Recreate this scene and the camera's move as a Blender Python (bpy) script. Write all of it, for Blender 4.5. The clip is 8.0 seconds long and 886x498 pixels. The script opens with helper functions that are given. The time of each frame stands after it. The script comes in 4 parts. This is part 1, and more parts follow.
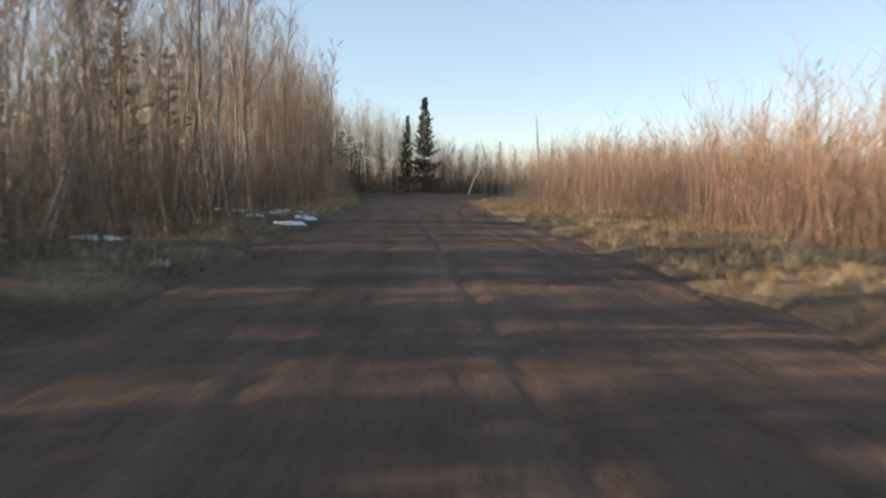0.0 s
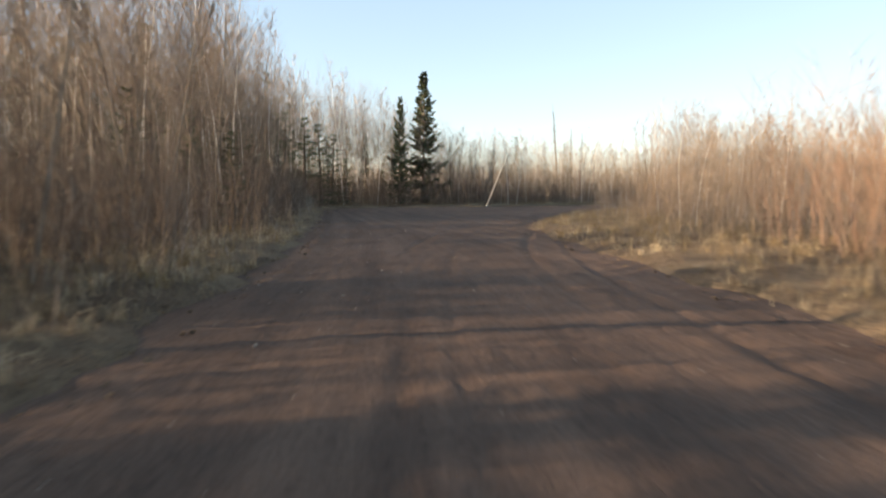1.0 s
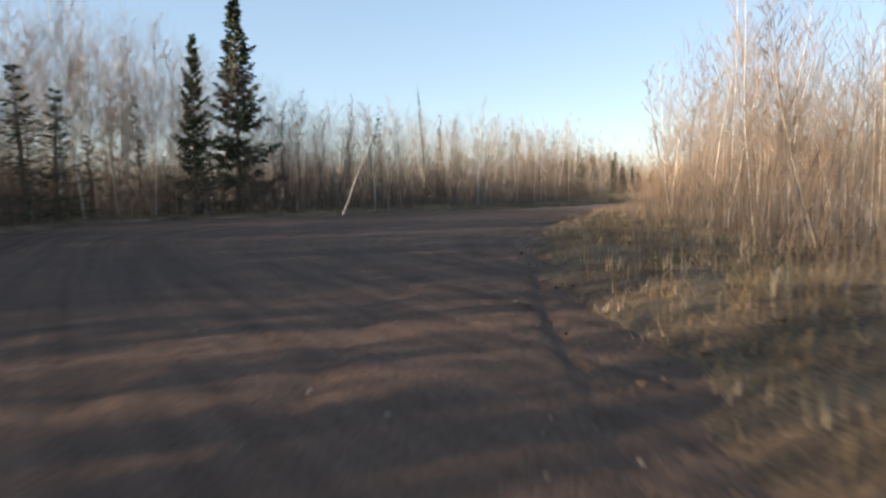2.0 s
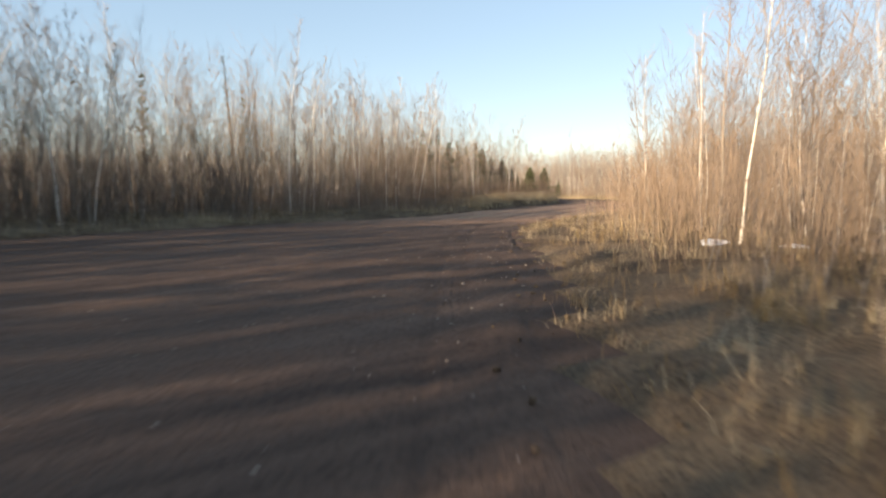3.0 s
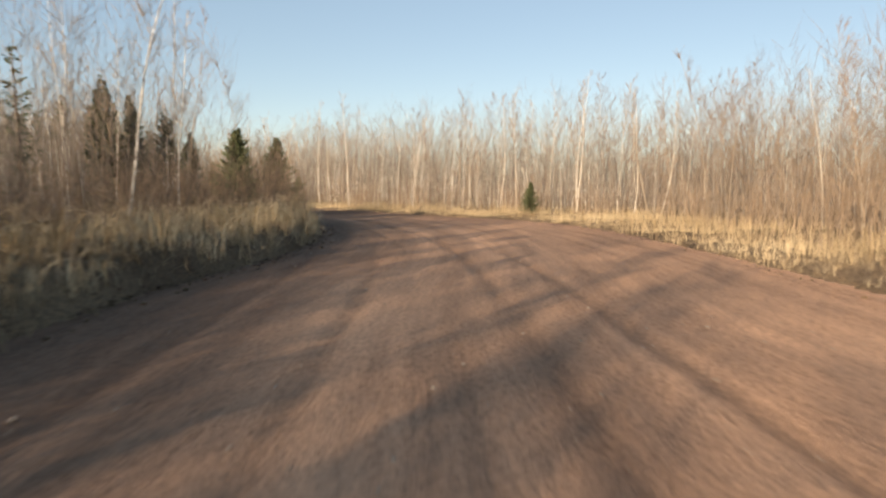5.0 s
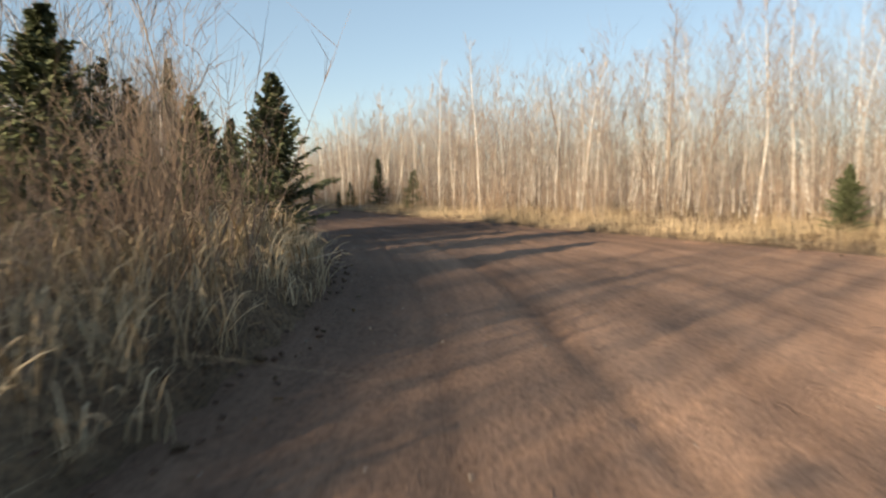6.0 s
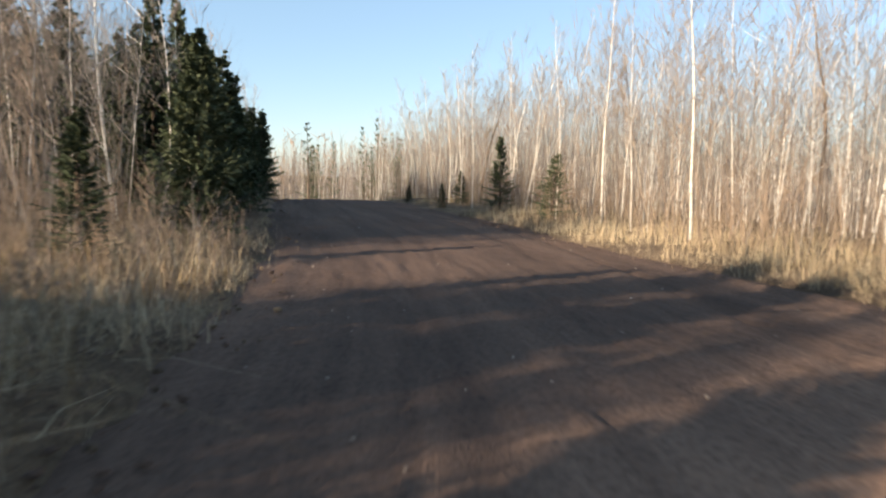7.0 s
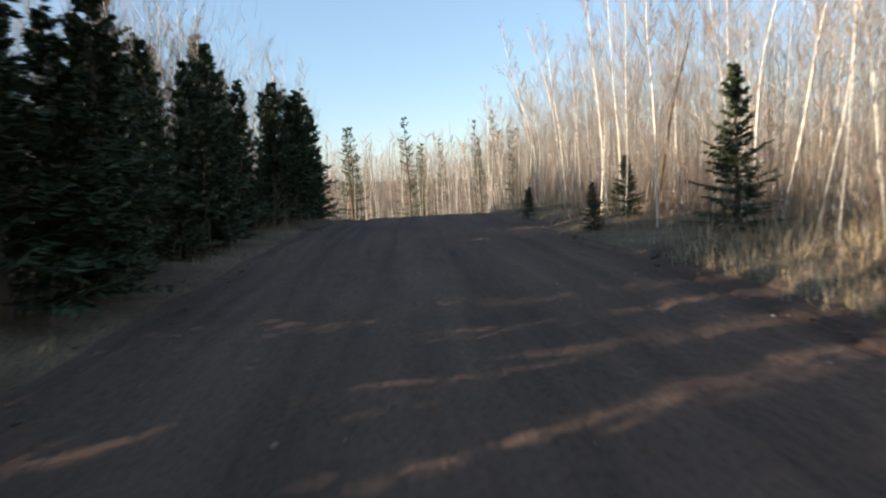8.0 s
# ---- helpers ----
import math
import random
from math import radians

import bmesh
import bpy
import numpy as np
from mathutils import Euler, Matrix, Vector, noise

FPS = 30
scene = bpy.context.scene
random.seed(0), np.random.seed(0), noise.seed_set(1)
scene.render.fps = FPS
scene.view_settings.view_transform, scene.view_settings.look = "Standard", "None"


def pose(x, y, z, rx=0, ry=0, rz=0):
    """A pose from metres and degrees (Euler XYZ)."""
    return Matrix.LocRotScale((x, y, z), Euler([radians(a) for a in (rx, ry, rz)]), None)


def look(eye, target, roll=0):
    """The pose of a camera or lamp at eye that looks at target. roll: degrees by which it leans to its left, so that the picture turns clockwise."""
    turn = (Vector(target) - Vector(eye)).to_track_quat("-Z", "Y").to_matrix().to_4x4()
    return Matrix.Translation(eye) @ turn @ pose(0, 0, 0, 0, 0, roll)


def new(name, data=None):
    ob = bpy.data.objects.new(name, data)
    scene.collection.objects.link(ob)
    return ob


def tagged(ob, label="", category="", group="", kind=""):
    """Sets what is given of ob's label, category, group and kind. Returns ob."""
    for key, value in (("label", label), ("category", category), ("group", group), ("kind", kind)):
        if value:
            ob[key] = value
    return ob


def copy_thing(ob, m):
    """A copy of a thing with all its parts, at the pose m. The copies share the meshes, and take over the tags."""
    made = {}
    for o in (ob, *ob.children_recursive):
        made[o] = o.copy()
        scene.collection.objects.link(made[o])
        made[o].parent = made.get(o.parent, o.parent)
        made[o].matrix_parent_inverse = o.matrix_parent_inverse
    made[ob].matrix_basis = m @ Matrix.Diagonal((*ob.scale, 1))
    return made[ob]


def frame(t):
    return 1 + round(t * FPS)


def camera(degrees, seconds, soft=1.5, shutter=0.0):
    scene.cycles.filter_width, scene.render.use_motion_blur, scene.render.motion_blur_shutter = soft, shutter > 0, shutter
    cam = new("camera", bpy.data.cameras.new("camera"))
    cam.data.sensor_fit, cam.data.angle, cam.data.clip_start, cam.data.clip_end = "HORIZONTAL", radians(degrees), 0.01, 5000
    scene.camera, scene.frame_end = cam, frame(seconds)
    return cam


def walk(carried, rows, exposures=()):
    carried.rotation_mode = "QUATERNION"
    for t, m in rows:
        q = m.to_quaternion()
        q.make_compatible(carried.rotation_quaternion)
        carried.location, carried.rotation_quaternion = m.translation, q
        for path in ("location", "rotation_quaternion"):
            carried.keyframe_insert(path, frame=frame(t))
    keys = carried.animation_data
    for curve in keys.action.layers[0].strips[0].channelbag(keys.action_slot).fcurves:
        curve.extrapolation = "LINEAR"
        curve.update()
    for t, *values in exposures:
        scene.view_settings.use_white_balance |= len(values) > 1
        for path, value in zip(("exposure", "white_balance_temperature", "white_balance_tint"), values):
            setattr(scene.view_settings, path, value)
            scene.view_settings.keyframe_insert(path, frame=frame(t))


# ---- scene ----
PATH = [  # seconds, x, y, z, yaw to the left, pitch, roll
    (0.0, 12.277, -13.547, 1.204, 7.94, -5.41, 1.11),
    (0.2, 11.361, -9.053, 1.200, 7.53, -5.33, -0.94),
    (0.5, 9.962, -2.332, 1.208, 6.43, -5.15, 1.02),
    (1.0, 7.510, 8.738, 1.209, 7.11, -4.79, 0.18),
    (1.3, 6.427, 15.286, 1.168, 6.28, -4.95, 0.53),
    (1.5, 5.923, 19.619, 1.211, 4.01, -4.81, 0.74),
    (1.8, 5.719, 25.822, 1.191, -1.47, -4.92, 0.57),
    (2.0, 5.984, 29.746, 1.179, -5.30, -4.86, -0.68),
    (2.2, 6.441, 33.624, 1.195, -8.92, -5.04, -4.12),
    (2.6, 7.797, 41.228, 1.200, -13.18, -5.01, 0.00),
    (3.0, 9.696, 48.614, 1.200, -18.96, -5.14, 0.00),
    (3.3, 11.425, 54.010, 1.198, -23.71, -6.08, 0.26),
    (3.5, 12.671, 57.551, 1.197, -23.87, -6.26, -1.63),
    (3.7, 14.085, 61.013, 1.202, -26.93, -6.72, -1.50),
    (4.0, 16.332, 66.019, 1.195, -31.20, -5.50, -1.46),
    (4.2, 18.054, 69.021, 1.196, -35.79, -5.09, -1.23),
    (4.5, 20.764, 73.259, 1.200, -37.35, -5.01, 0.00),
    (4.9, 24.508, 78.465, 1.200, -40.61, -5.01, 0.00),
    (5.3, 28.330, 83.200, 1.193, -44.47, -5.12, 1.71),
    (5.5, 30.234, 85.416, 1.186, -40.00, -5.20, 0.46),
    (6.0, 34.183, 90.810, 1.214, -28.55, -5.36, -0.70),
    (6.3, 35.994, 94.002, 1.201, -21.00, -4.57, -0.02),
    (6.5, 37.036, 96.159, 1.205, -18.03, -5.83, -1.60),
    (7.0, 39.238, 101.719, 1.199, -17.74, -6.03, 1.59),
    (7.3, 40.438, 105.162, 1.200, -16.65, -6.01, -0.11),
    (7.5, 41.109, 107.522, 1.192, -13.07, -5.97, 0.11),
    (7.7, 41.672, 109.926, 1.199, -9.05, -5.84, -0.28),
    (8.0, 42.463, 113.559, 1.208, -7.02, -6.09, -2.84),
]
cam = camera(66.32, 8.0, soft=2.2, shutter=0.16)
walk(cam, [(t, pose(x, y, z, 0, 0, yaw) @ pose(0, 0, 0, 90 + pitch) @ pose(0, 0, 0, 0, 0, roll))
           for t, x, y, z, yaw, pitch, roll in PATH],
     exposures=[(0.0, 1.6, 7500, 17), (0.5, 1.7, 7900, 18), (0.8, 1.9, 8000, 18), (1.2, 1.95, 8000, 18), (1.6, 1.68, 7500, 18), (2.1, 1.57, 7200, 18),
                (3.3, 1.55, 7700, 17), (4.2, 1.33, 7800, 17), (5.3, 1.12, 7700, 16), (6.0, 1.22, 7500, 15), (6.5, 1.5, 7100, 15), (7.0, 1.52, 6800, 14), (7.4, 1.6, 6800, 14), (8.0, 1.45, 6600, 13)])

# ---- light ----
SUN_EL, SUN_AZ = 15.5, 251.0          # degrees; azimuth clockwise from +y
world = bpy.data.worlds.new("world")
scene.world = world
world.use_nodes = True
wn = world.node_tree.nodes
sky = wn.new("ShaderNodeTexSky")
sky.sky_type, sky.sun_disc = "NISHITA", False
sky.sun_elevation, sky.sun_rotation = radians(SUN_EL), radians(SUN_AZ)
sky.dust_density, sky.ozone_density, sky.air_density = 0.3, 1.3, 0.9
wn["Background"].inputs["Strength"].default_value = 0.078
veil = wn.new("ShaderNodeMix")                                  # thin bright haze over the whole sky
veil.data_type = "RGBA"
veil.inputs["Factor"].default_value = 0.42
veil.inputs["B"].default_value = (2.0, 3.45, 4.9, 1)
world.node_tree.links.new(sky.outputs["Color"], veil.inputs["A"])
world.node_tree.links.new(veil.outputs["Result"], wn["Background"].inputs["Color"])
sun = new("sun", bpy.data.lights.new("sun", "SUN"))
sun.data.energy, sun.data.angle, sun.data.color = 5.0, radians(0.6), (1.0, 0.86, 0.66)
sun_way = Vector((math.sin(radians(SUN_AZ)) * math.cos(radians(SUN_EL)),
                  math.cos(radians(SUN_AZ)) * math.cos(radians(SUN_EL)), math.sin(radians(SUN_EL))))
sun.matrix_world = look(sun_way * 60, (0, 0, 0))


# ---- materials ----
def material(name, rough=0.9):
    m = bpy.data.materials.new(name)
    m.use_nodes = True
    b = m.node_tree.nodes["Principled BSDF"]
    b.inputs["Roughness"].default_value = rough
    b.inputs["Specular IOR Level"].default_value = 0.2
    return m, m.node_tree.nodes, m.node_tree.links, b


def tex(nodes, links, scale, detail=4, coord="Object", rough=0.6, stretch=(1, 1, 1)):
    c = nodes.new("ShaderNodeTexCoord")
    mp = nodes.new("ShaderNodeMapping")
    mp.inputs["Scale"].default_value = stretch
    n = nodes.new("ShaderNodeTexNoise")
    n.inputs["Scale"].default_value, n.inputs["Detail"].default_value = scale, detail
    n.inputs["Roughness"].default_value = rough
    links.new(c.outputs[coord], mp.inputs["Vector"])
    links.new(mp.outputs["Vector"], n.inputs["Vector"])
    return n.outputs["Fac"]


def ramp(nodes, links, fac, *stops):
    r = nodes.new("ShaderNodeValToRGB")
    while len(r.color_ramp.elements) < len(stops):
        r.color_ramp.elements.new(0.5)
    for e, (p, c) in zip(r.color_ramp.elements, stops):
        e.position, e.color = p, (*c, 1)
    links.new(fac, r.inputs["Fac"])
    return r.outputs["Color"]


def blend(nodes, links, fac, a, b, mode="MIX"):
    m = nodes.new("ShaderNodeMix")
    m.data_type, m.blend_type = "RGBA", mode
    for sock, v in ((m.inputs["Factor"], fac), (m.inputs["A"], a), (m.inputs["B"], b)):
        if isinstance(v, bpy.types.NodeSocket):
            links.new(v, sock)
        else:
            sock.default_value = v if isinstance(v, float) else (*v, 1)
    return m.outputs["Result"]


def bump(nodes, links, b, height, strength, dist):
    n = nodes.new("ShaderNodeBump")
    n.inputs["Strength"].default_value, n.inputs["Distance"].default_value = strength, dist
    links.new(height, n.inputs["Height"])
    links.new(n.outputs["Normal"], b.inputs["Normal"])


def simple(name, stops, scale, stretch=(1, 1, 1), rough=0.9, island=0.25, bumps=0.0, coord="Object"):
    """A noise-coloured material whose loose pieces and objects also differ a little from one another."""
    m, n, l, b = material(name, rough)
    col = ramp(n, l, tex(n, l, scale, 4, coord, 0.65, stretch), *stops)
    g = n.new("ShaderNodeNewGeometry")
    o = n.new("ShaderNodeObjectInfo")
    add = n.new("ShaderNodeMath")
    add.operation = "ADD"
    l.new(g.outputs["Random Per Island"], add.inputs[0])
    l.new(o.outputs["Random"], add.inputs[1])
    v = ramp(n, l, add.outputs[0], (0.0, (1 - island,) * 3), (1.0, (1 + island,) * 3))
    add2 = n.new("ShaderNodeMath")
    add2.operation = "MULTIPLY"
    add2.inputs[1].default_value = 0.5
    l.new(add.outputs[0], add2.inputs[0])
    l.new(add2.outputs[0], v.node.inputs["Fac"])
    l.new(blend(n, l, 1.0, col, v, "MULTIPLY"), b.inputs["Base Color"])
    if bumps:
        bump(n, l, b, tex(n, l, scale * 3, 3, coord, 0.6, stretch), bumps, 0.02)
    return m


BIRCH = simple("birch_bark", [(0.30, (0.10, 0.075, 0.06)), (0.42, (0.45, 0.41, 0.355)), (0.66, (0.72, 0.68, 0.61))],
               3.0, (1, 1, 3.5), 0.75, 0.2, 0.3)
ASPEN = simple("aspen_bark", [(0.3, (0.13, 0.105, 0.082)), (0.7, (0.33, 0.28, 0.225))], 4.0, (1, 1, 0.5), 0.85, 0.3, 0.4)
TWIG = simple("twig", [(0.3, (0.11, 0.082, 0.063)), (0.7, (0.25, 0.19, 0.148))], 1.5, (1, 1, 1), 0.9, 0.3)
# darker copy of twig: shade under the trees is put into its colour
SHADED_TWIG = simple("shaded_twig", [(0.3, (0.055, 0.040, 0.031)), (0.7, (0.15, 0.108, 0.080))], 1.5, (1, 1, 1), 0.9, 0.3)
PALE_TWIG = simple("pale_twig", [(0.3, (0.17, 0.145, 0.125)), (0.7, (0.32, 0.275, 0.235))], 1.5, (1, 1, 1), 0.9, 0.3)
RED_TWIG = simple("red_twig", [(0.3, (0.19, 0.115, 0.08)), (0.7, (0.33, 0.215, 0.155))], 1.2, (1, 1, 1), 0.85, 0.35)
TAN_TWIG = simple("tan_twig", [(0.3, (0.17, 0.12, 0.085)), (0.7, (0.31, 0.235, 0.17))], 1.2, (1, 1, 1), 0.85, 0.35)
NEEDLE = simple("needles", [(0.3, (0.038, 0.050, 0.027)), (0.7, (0.088, 0.108, 0.056))], 3.0, (1, 1, 1), 0.7, 0.35)
PINE = simple("young_sunlit_needles", [(0.3, (0.055, 0.072, 0.038)), (0.7, (0.15, 0.17, 0.09))], 3.0, (1, 1, 1), 0.7, 0.35)
CONIFER_BARK = simple("conifer_bark", [(0.3, (0.06, 0.045, 0.035)), (0.7, (0.16, 0.12, 0.09))], 8.0, (1, 1, 0.4), 0.95, 0.2, 0.5)
STRAW = simple("straw", [(0.3, (0.30, 0.225, 0.135)), (0.55, (0.47, 0.375, 0.245)), (0.75, (0.60, 0.51, 0.36))], 0.35, (1, 1, 1), 0.8, 0.35)
DULL_GRASS = simple("dull_grass", [(0.3, (0.15, 0.10, 0.055)), (0.55, (0.27, 0.19, 0.10)), (0.75, (0.26, 0.205, 0.10))], 0.35, (1, 1, 1), 0.85, 0.4)
STONE = simple("stone", [(0.3, (0.21, 0.165, 0.13)), (0.7, (0.40, 0.34, 0.28))], 9.0, (1, 1, 1), 0.85, 0.35, 0.3)
SNOW = simple("old_snow", [(0.3, (0.60, 0.62, 0.66)), (0.7, (0.83, 0.84, 0.86))], 5.0, (1, 1, 1), 0.6, 0.05, 0.4)
DEADWOOD = simple("dead_wood", [(0.3, (0.35, 0.28, 0.20)), (0.7, (0.62, 0.54, 0.42))], 6.0, (1, 1, 1), 0.85, 0.15, 0.3)


def dirt_material():
    m, n, l, b = material("road_dirt", 0.92)
    big = ramp(n, l, tex(n, l, 0.25, 4), (0.3, (0.064, 0.041, 0.031)), (0.7, (0.138, 0.088, 0.064)))
    along = tex(n, l, 1.0, 5, "UV", 0.65, (0.10, 1.6, 1))
    mid = blend(n, l, 0.55, big, ramp(n, l, along, (0.32, (0.050, 0.031, 0.024)), (0.68, (0.170, 0.109, 0.080))))
    grain = ramp(n, l, tex(n, l, 22.0, 5), (0.34, (0.45, 0.42, 0.40)), (0.5, (1.0, 1.0, 1.0)), (0.68, (1.4, 1.35, 1.3)))
    col = blend(n, l, 0.6, mid, grain, "MULTIPLY")
    sunlit_sand, rut = n.new("ShaderNodeAttribute"), n.new("ShaderNodeAttribute")
    sunlit_sand.attribute_name, rut.attribute_name = "sunlit_sand", "rut"
    # paler dirt: dry sand, with the bend's sunlight put into the colour
    sunlit_dirt = blend(n, l, 1.0, col, (3.6, 3.42, 3.05), "MULTIPLY")
    col = blend(n, l, sunlit_sand.outputs["Fac"], col, sunlit_dirt)
    col = blend(n, l, rut.outputs["Fac"], col, (0.055, 0.033, 0.024))
    def maths(op, a, c):
        k = n.new("ShaderNodeMath")
        k.operation = op
        for sock, v in zip(k.inputs, (a, c)):
            if isinstance(v, float):
                sock.default_value = v
            else:
                l.new(v, sock)
        return k.outputs[0]

    lat, tread = n.new("ShaderNodeAttribute"), n.new("ShaderNodeAttribute")
    lat.attribute_name, tread.attribute_name = "lat", "tread"
    wave = maths("SINE", maths("MULTIPLY", maths("ADD", lat.outputs["Fac"], maths("MULTIPLY", tex(n, l, 1.4, 3), 0.10)), 2 * math.pi / 0.085), 0.0)
    wear = maths("MULTIPLY", tread.outputs["Fac"], maths("SUBTRACT", maths("MULTIPLY", tex(n, l, 2.2, 5), 3.2), 1.45))
    groove = maths("MULTIPLY", maths("MAXIMUM", wave, 0.0), wear)
    col = blend(n, l, groove, col, (0.05, 0.030, 0.022))
    l.new(col, b.inputs["Base Color"])
    h = maths("ADD", tex(n, l, 5.0, 6, "Object", 0.7), tex(n, l, 30.0, 4, "Object", 0.7))
    bump(n, l, b, maths("SUBTRACT", h, groove), 0.65, 0.035)
    return m


def ground_material():
    m, n, l, b = material("forest_floor", 0.95)
    col = ramp(n, l, tex(n, l, 0.5, 5), (0.3, (0.075, 0.052, 0.036)), (0.5, (0.15, 0.108, 0.072)), (0.7, (0.24, 0.18, 0.12)))
    leaf = ramp(n, l, tex(n, l, 26.0, 4), (0.35, (0.45, 0.42, 0.4)), (0.5, (1, 1, 1)), (0.65, (1.5, 1.4, 1.25)))
    l.new(blend(n, l, 0.8, col, leaf, "MULTIPLY"), b.inputs["Base Color"])
    bump(n, l, b, tex(n, l, 14.0, 6, "Object", 0.7), 1.0, 0.08)
    return m


DIRT, FLOOR = dirt_material(), ground_material()

# ---- plan: the two edges of the dirt road, pair by pair ----
PAIRS = [((17.9, -60), (24.5, -60)), ((8.5, -8), (14.8, -8.4)), ((6.3, 3.3), (12.6, 4)), ((4.4, 14.5), (10.3, 15)),
         ((2.7, 22.3), (8.8, 23)), ((1.2, 28), (7.9, 28)), ((-1, 36), (7.5, 32)), ((-3.6, 45), (7.8, 36)),
         ((-6, 54), (8.6, 41)), ((-4.0, 61), (10, 47)), ((2.5, 64.5), (12, 53)), ((8, 69), (14.25, 57.4)),
         ((12.8, 72.2), (16.45, 62.9)), ((16.9, 74.7), (18.7, 67.5)), ((20.3, 78.2), (22.6, 71.7)), ((24.2, 82.9), (27.7, 76.5)),
         ((27.5, 87), (33.5, 81.2)), ((31, 90.2), (38.5, 86.5)), ((34, 93.6), (42.5, 91.5)), ((36.3, 97.5), (45, 96.5)),
         ((38, 102.3), (45.4, 102)), ((39.2, 107.5), (45.5, 108)), ((40.0, 113.5), (45.7, 114)), ((40.4, 120.5), (46.3, 121.5)),
         ((40.9, 128), (46.6, 130)), ((41.7, 136), (47.2, 138)), ((42.2, 147), (47.6, 149)), ((40, 158), (45, 161)), ((30, 170), (33, 175))]


def smooth_curve(points, step):
    """Catmull-Rom through the points; the same number of samples for each stretch."""
    p = np.array(points, float)
    p = np.vstack([2 * p[0] - p[1], p, 2 * p[-1] - p[-2]])
    out = []
    for i in range(1, len(p) - 2):
        for f in np.arange(step) / step:
            out.append(0.5 * (2 * p[i] + (p[i + 1] - p[i - 1]) * f + (2 * p[i - 1] - 5 * p[i] + 4 * p[i + 1] - p[i + 2]) * f * f
                              + (3 * p[i] - p[i - 1] - 3 * p[i + 1] + p[i + 2]) * f ** 3))
    out.append(p[-2])
    return np.array(out)


EDGE_L, EDGE_R = smooth_curve([a for a, b in PAIRS], 8), smooth_curve([b for a, b in PAIRS], 8)
TRACK = smooth_curve([(x, y) for t, x, y, *_ in PATH if t in (0, .5, 1, 1.5, 2, 2.6, 3.3, 4, 4.5, 4.9, 5.5, 6, 6.5, 7, 7.5, 8)], 8)
TRACK = np.vstack([TRACK[0] + (TRACK[0] - TRACK[1]) / np.linalg.norm(TRACK[0] - TRACK[1]) * 40, TRACK,
                   [(43.3, 120), (43.8, 128), (44.5, 137), (44.9, 148), (42.5, 159.5), (31.5, 172.5)]])


def line_distance(pts, line):
    """Distance of each point to a polyline, and on which side of it the point lies (left: positive)."""
    if len(pts) < 50:
        ab = np.diff(line, axis=0)[None]
        off = pts[:, None] - line[None, :-1]
        off = off - np.clip((off * ab).sum(-1) / (ab * ab).sum(-1), 0, 1)[..., None] * ab
        d = np.hypot(off[..., 0], off[..., 1])
        i = d.argmin(1)[:, None]
        return np.take_along_axis(d, i, 1)[:, 0], np.take_along_axis(ab[..., 0] * off[..., 1] - ab[..., 1] * off[..., 0], i, 1)[:, 0]
    best, side = np.full(len(pts), 1e9), np.zeros(len(pts))
    for a, b in zip(line[:-1], line[1:]):
        ab = b - a
        f = np.clip(((pts - a) @ ab) / (ab @ ab), 0, 1)
        off = pts - a - f[:, None] * ab
        d = np.hypot(off[:, 0], off[:, 1])
        s = ab[0] * off[:, 1] - ab[1] * off[:, 0]
        near = d < best
        best[near], side[near] = d[near], s[near]
    return best, side


def road_distance(pts):
    """How far points lie outside the road (negative: on it), and their side, -1 left or +1 right."""
    dl, sl = line_distance(pts, EDGE_L)
    dr, sr = line_distance(pts, EDGE_R)
    inside = (sl <= 0) & (sr >= 0)
    d = np.where(inside, -np.minimum(dl, dr), np.where((sl > 0) & (sr < 0), np.minimum(dl, dr), np.where(sl > 0, dl, dr)))
    side = np.where(inside, np.where(dl < dr, -1, 1), np.where((sl > 0) & ((sr >= 0) | (dl < dr)), -1, 1))
    return d, side


def lumps(x, y, seed=0.0):
    """Smooth waves of several lengths, about -1 to 1."""
    return (np.sin(x * 0.9 + 1.3 * np.sin(y * 0.53 + seed)) + np.sin(y * 1.1 + 1.7 * np.sin(x * 0.61 + seed * 2))
            + 0.6 * np.sin(2.3 * x - 1.9 * y + seed) + 0.5 * np.sin(3.7 * x + 4.1 * y + 2 * seed)) / 3.1


def fall(x, y):
    """How far the land drops past the crest of the last straight."""
    k = np.clip(y - 131, 0, 90)
    return -np.where(k < 8, 0.0046 * k * k, 0.294 + 0.0736 * (k - 8)) * np.clip((x - 10) / 15, 0, 1)


def ground_height(x, y):
    d, side = road_distance(np.stack([x, y], -1))
    out = np.clip(d, 0, None)
    z = 0.03 + 0.10 * np.clip(out / 0.8, 0, 1) + 0.10 * np.clip((out - 1) / 3, 0, 1) + 0.09 * lumps(x, y) * np.clip(out / 1.2, 0.15, 1)
    z += 0.34 * np.clip(out / 0.4, 0, 1) * (side < 0) * np.clip((y - 80) / 5, 0, 1) * np.clip((108 - y) / 8, 0, 1)
    z += 0.05 * lumps(3.1 * x, 3.1 * y, 2.0) * np.clip(out / 0.6, 0, 1)
    return np.where(d < -0.1, -0.30, np.where(d < 0, 0.03 + d * 3.3, z)) + fall(x, y)


def mesh_object(name, verts, faces, mat, smooth=True):
    me = bpy.data.meshes.new(name)
    verts, faces = np.asarray(verts, np.float32), np.asarray(faces, np.int32)
    k = faces.shape[1]
    me.vertices.add(len(verts))
    me.vertices.foreach_set("co", verts.ravel())
    me.loops.add(faces.size)
    me.loops.foreach_set("vertex_index", faces.ravel())
    me.polygons.add(len(faces))
    me.polygons.foreach_set("loop_start", np.arange(0, faces.size, k, dtype=np.int32))
    me.polygons.foreach_set("use_smooth", np.full(len(faces), smooth))
    me.update(calc_edges=True)
    me.materials.append(mat)
    return me


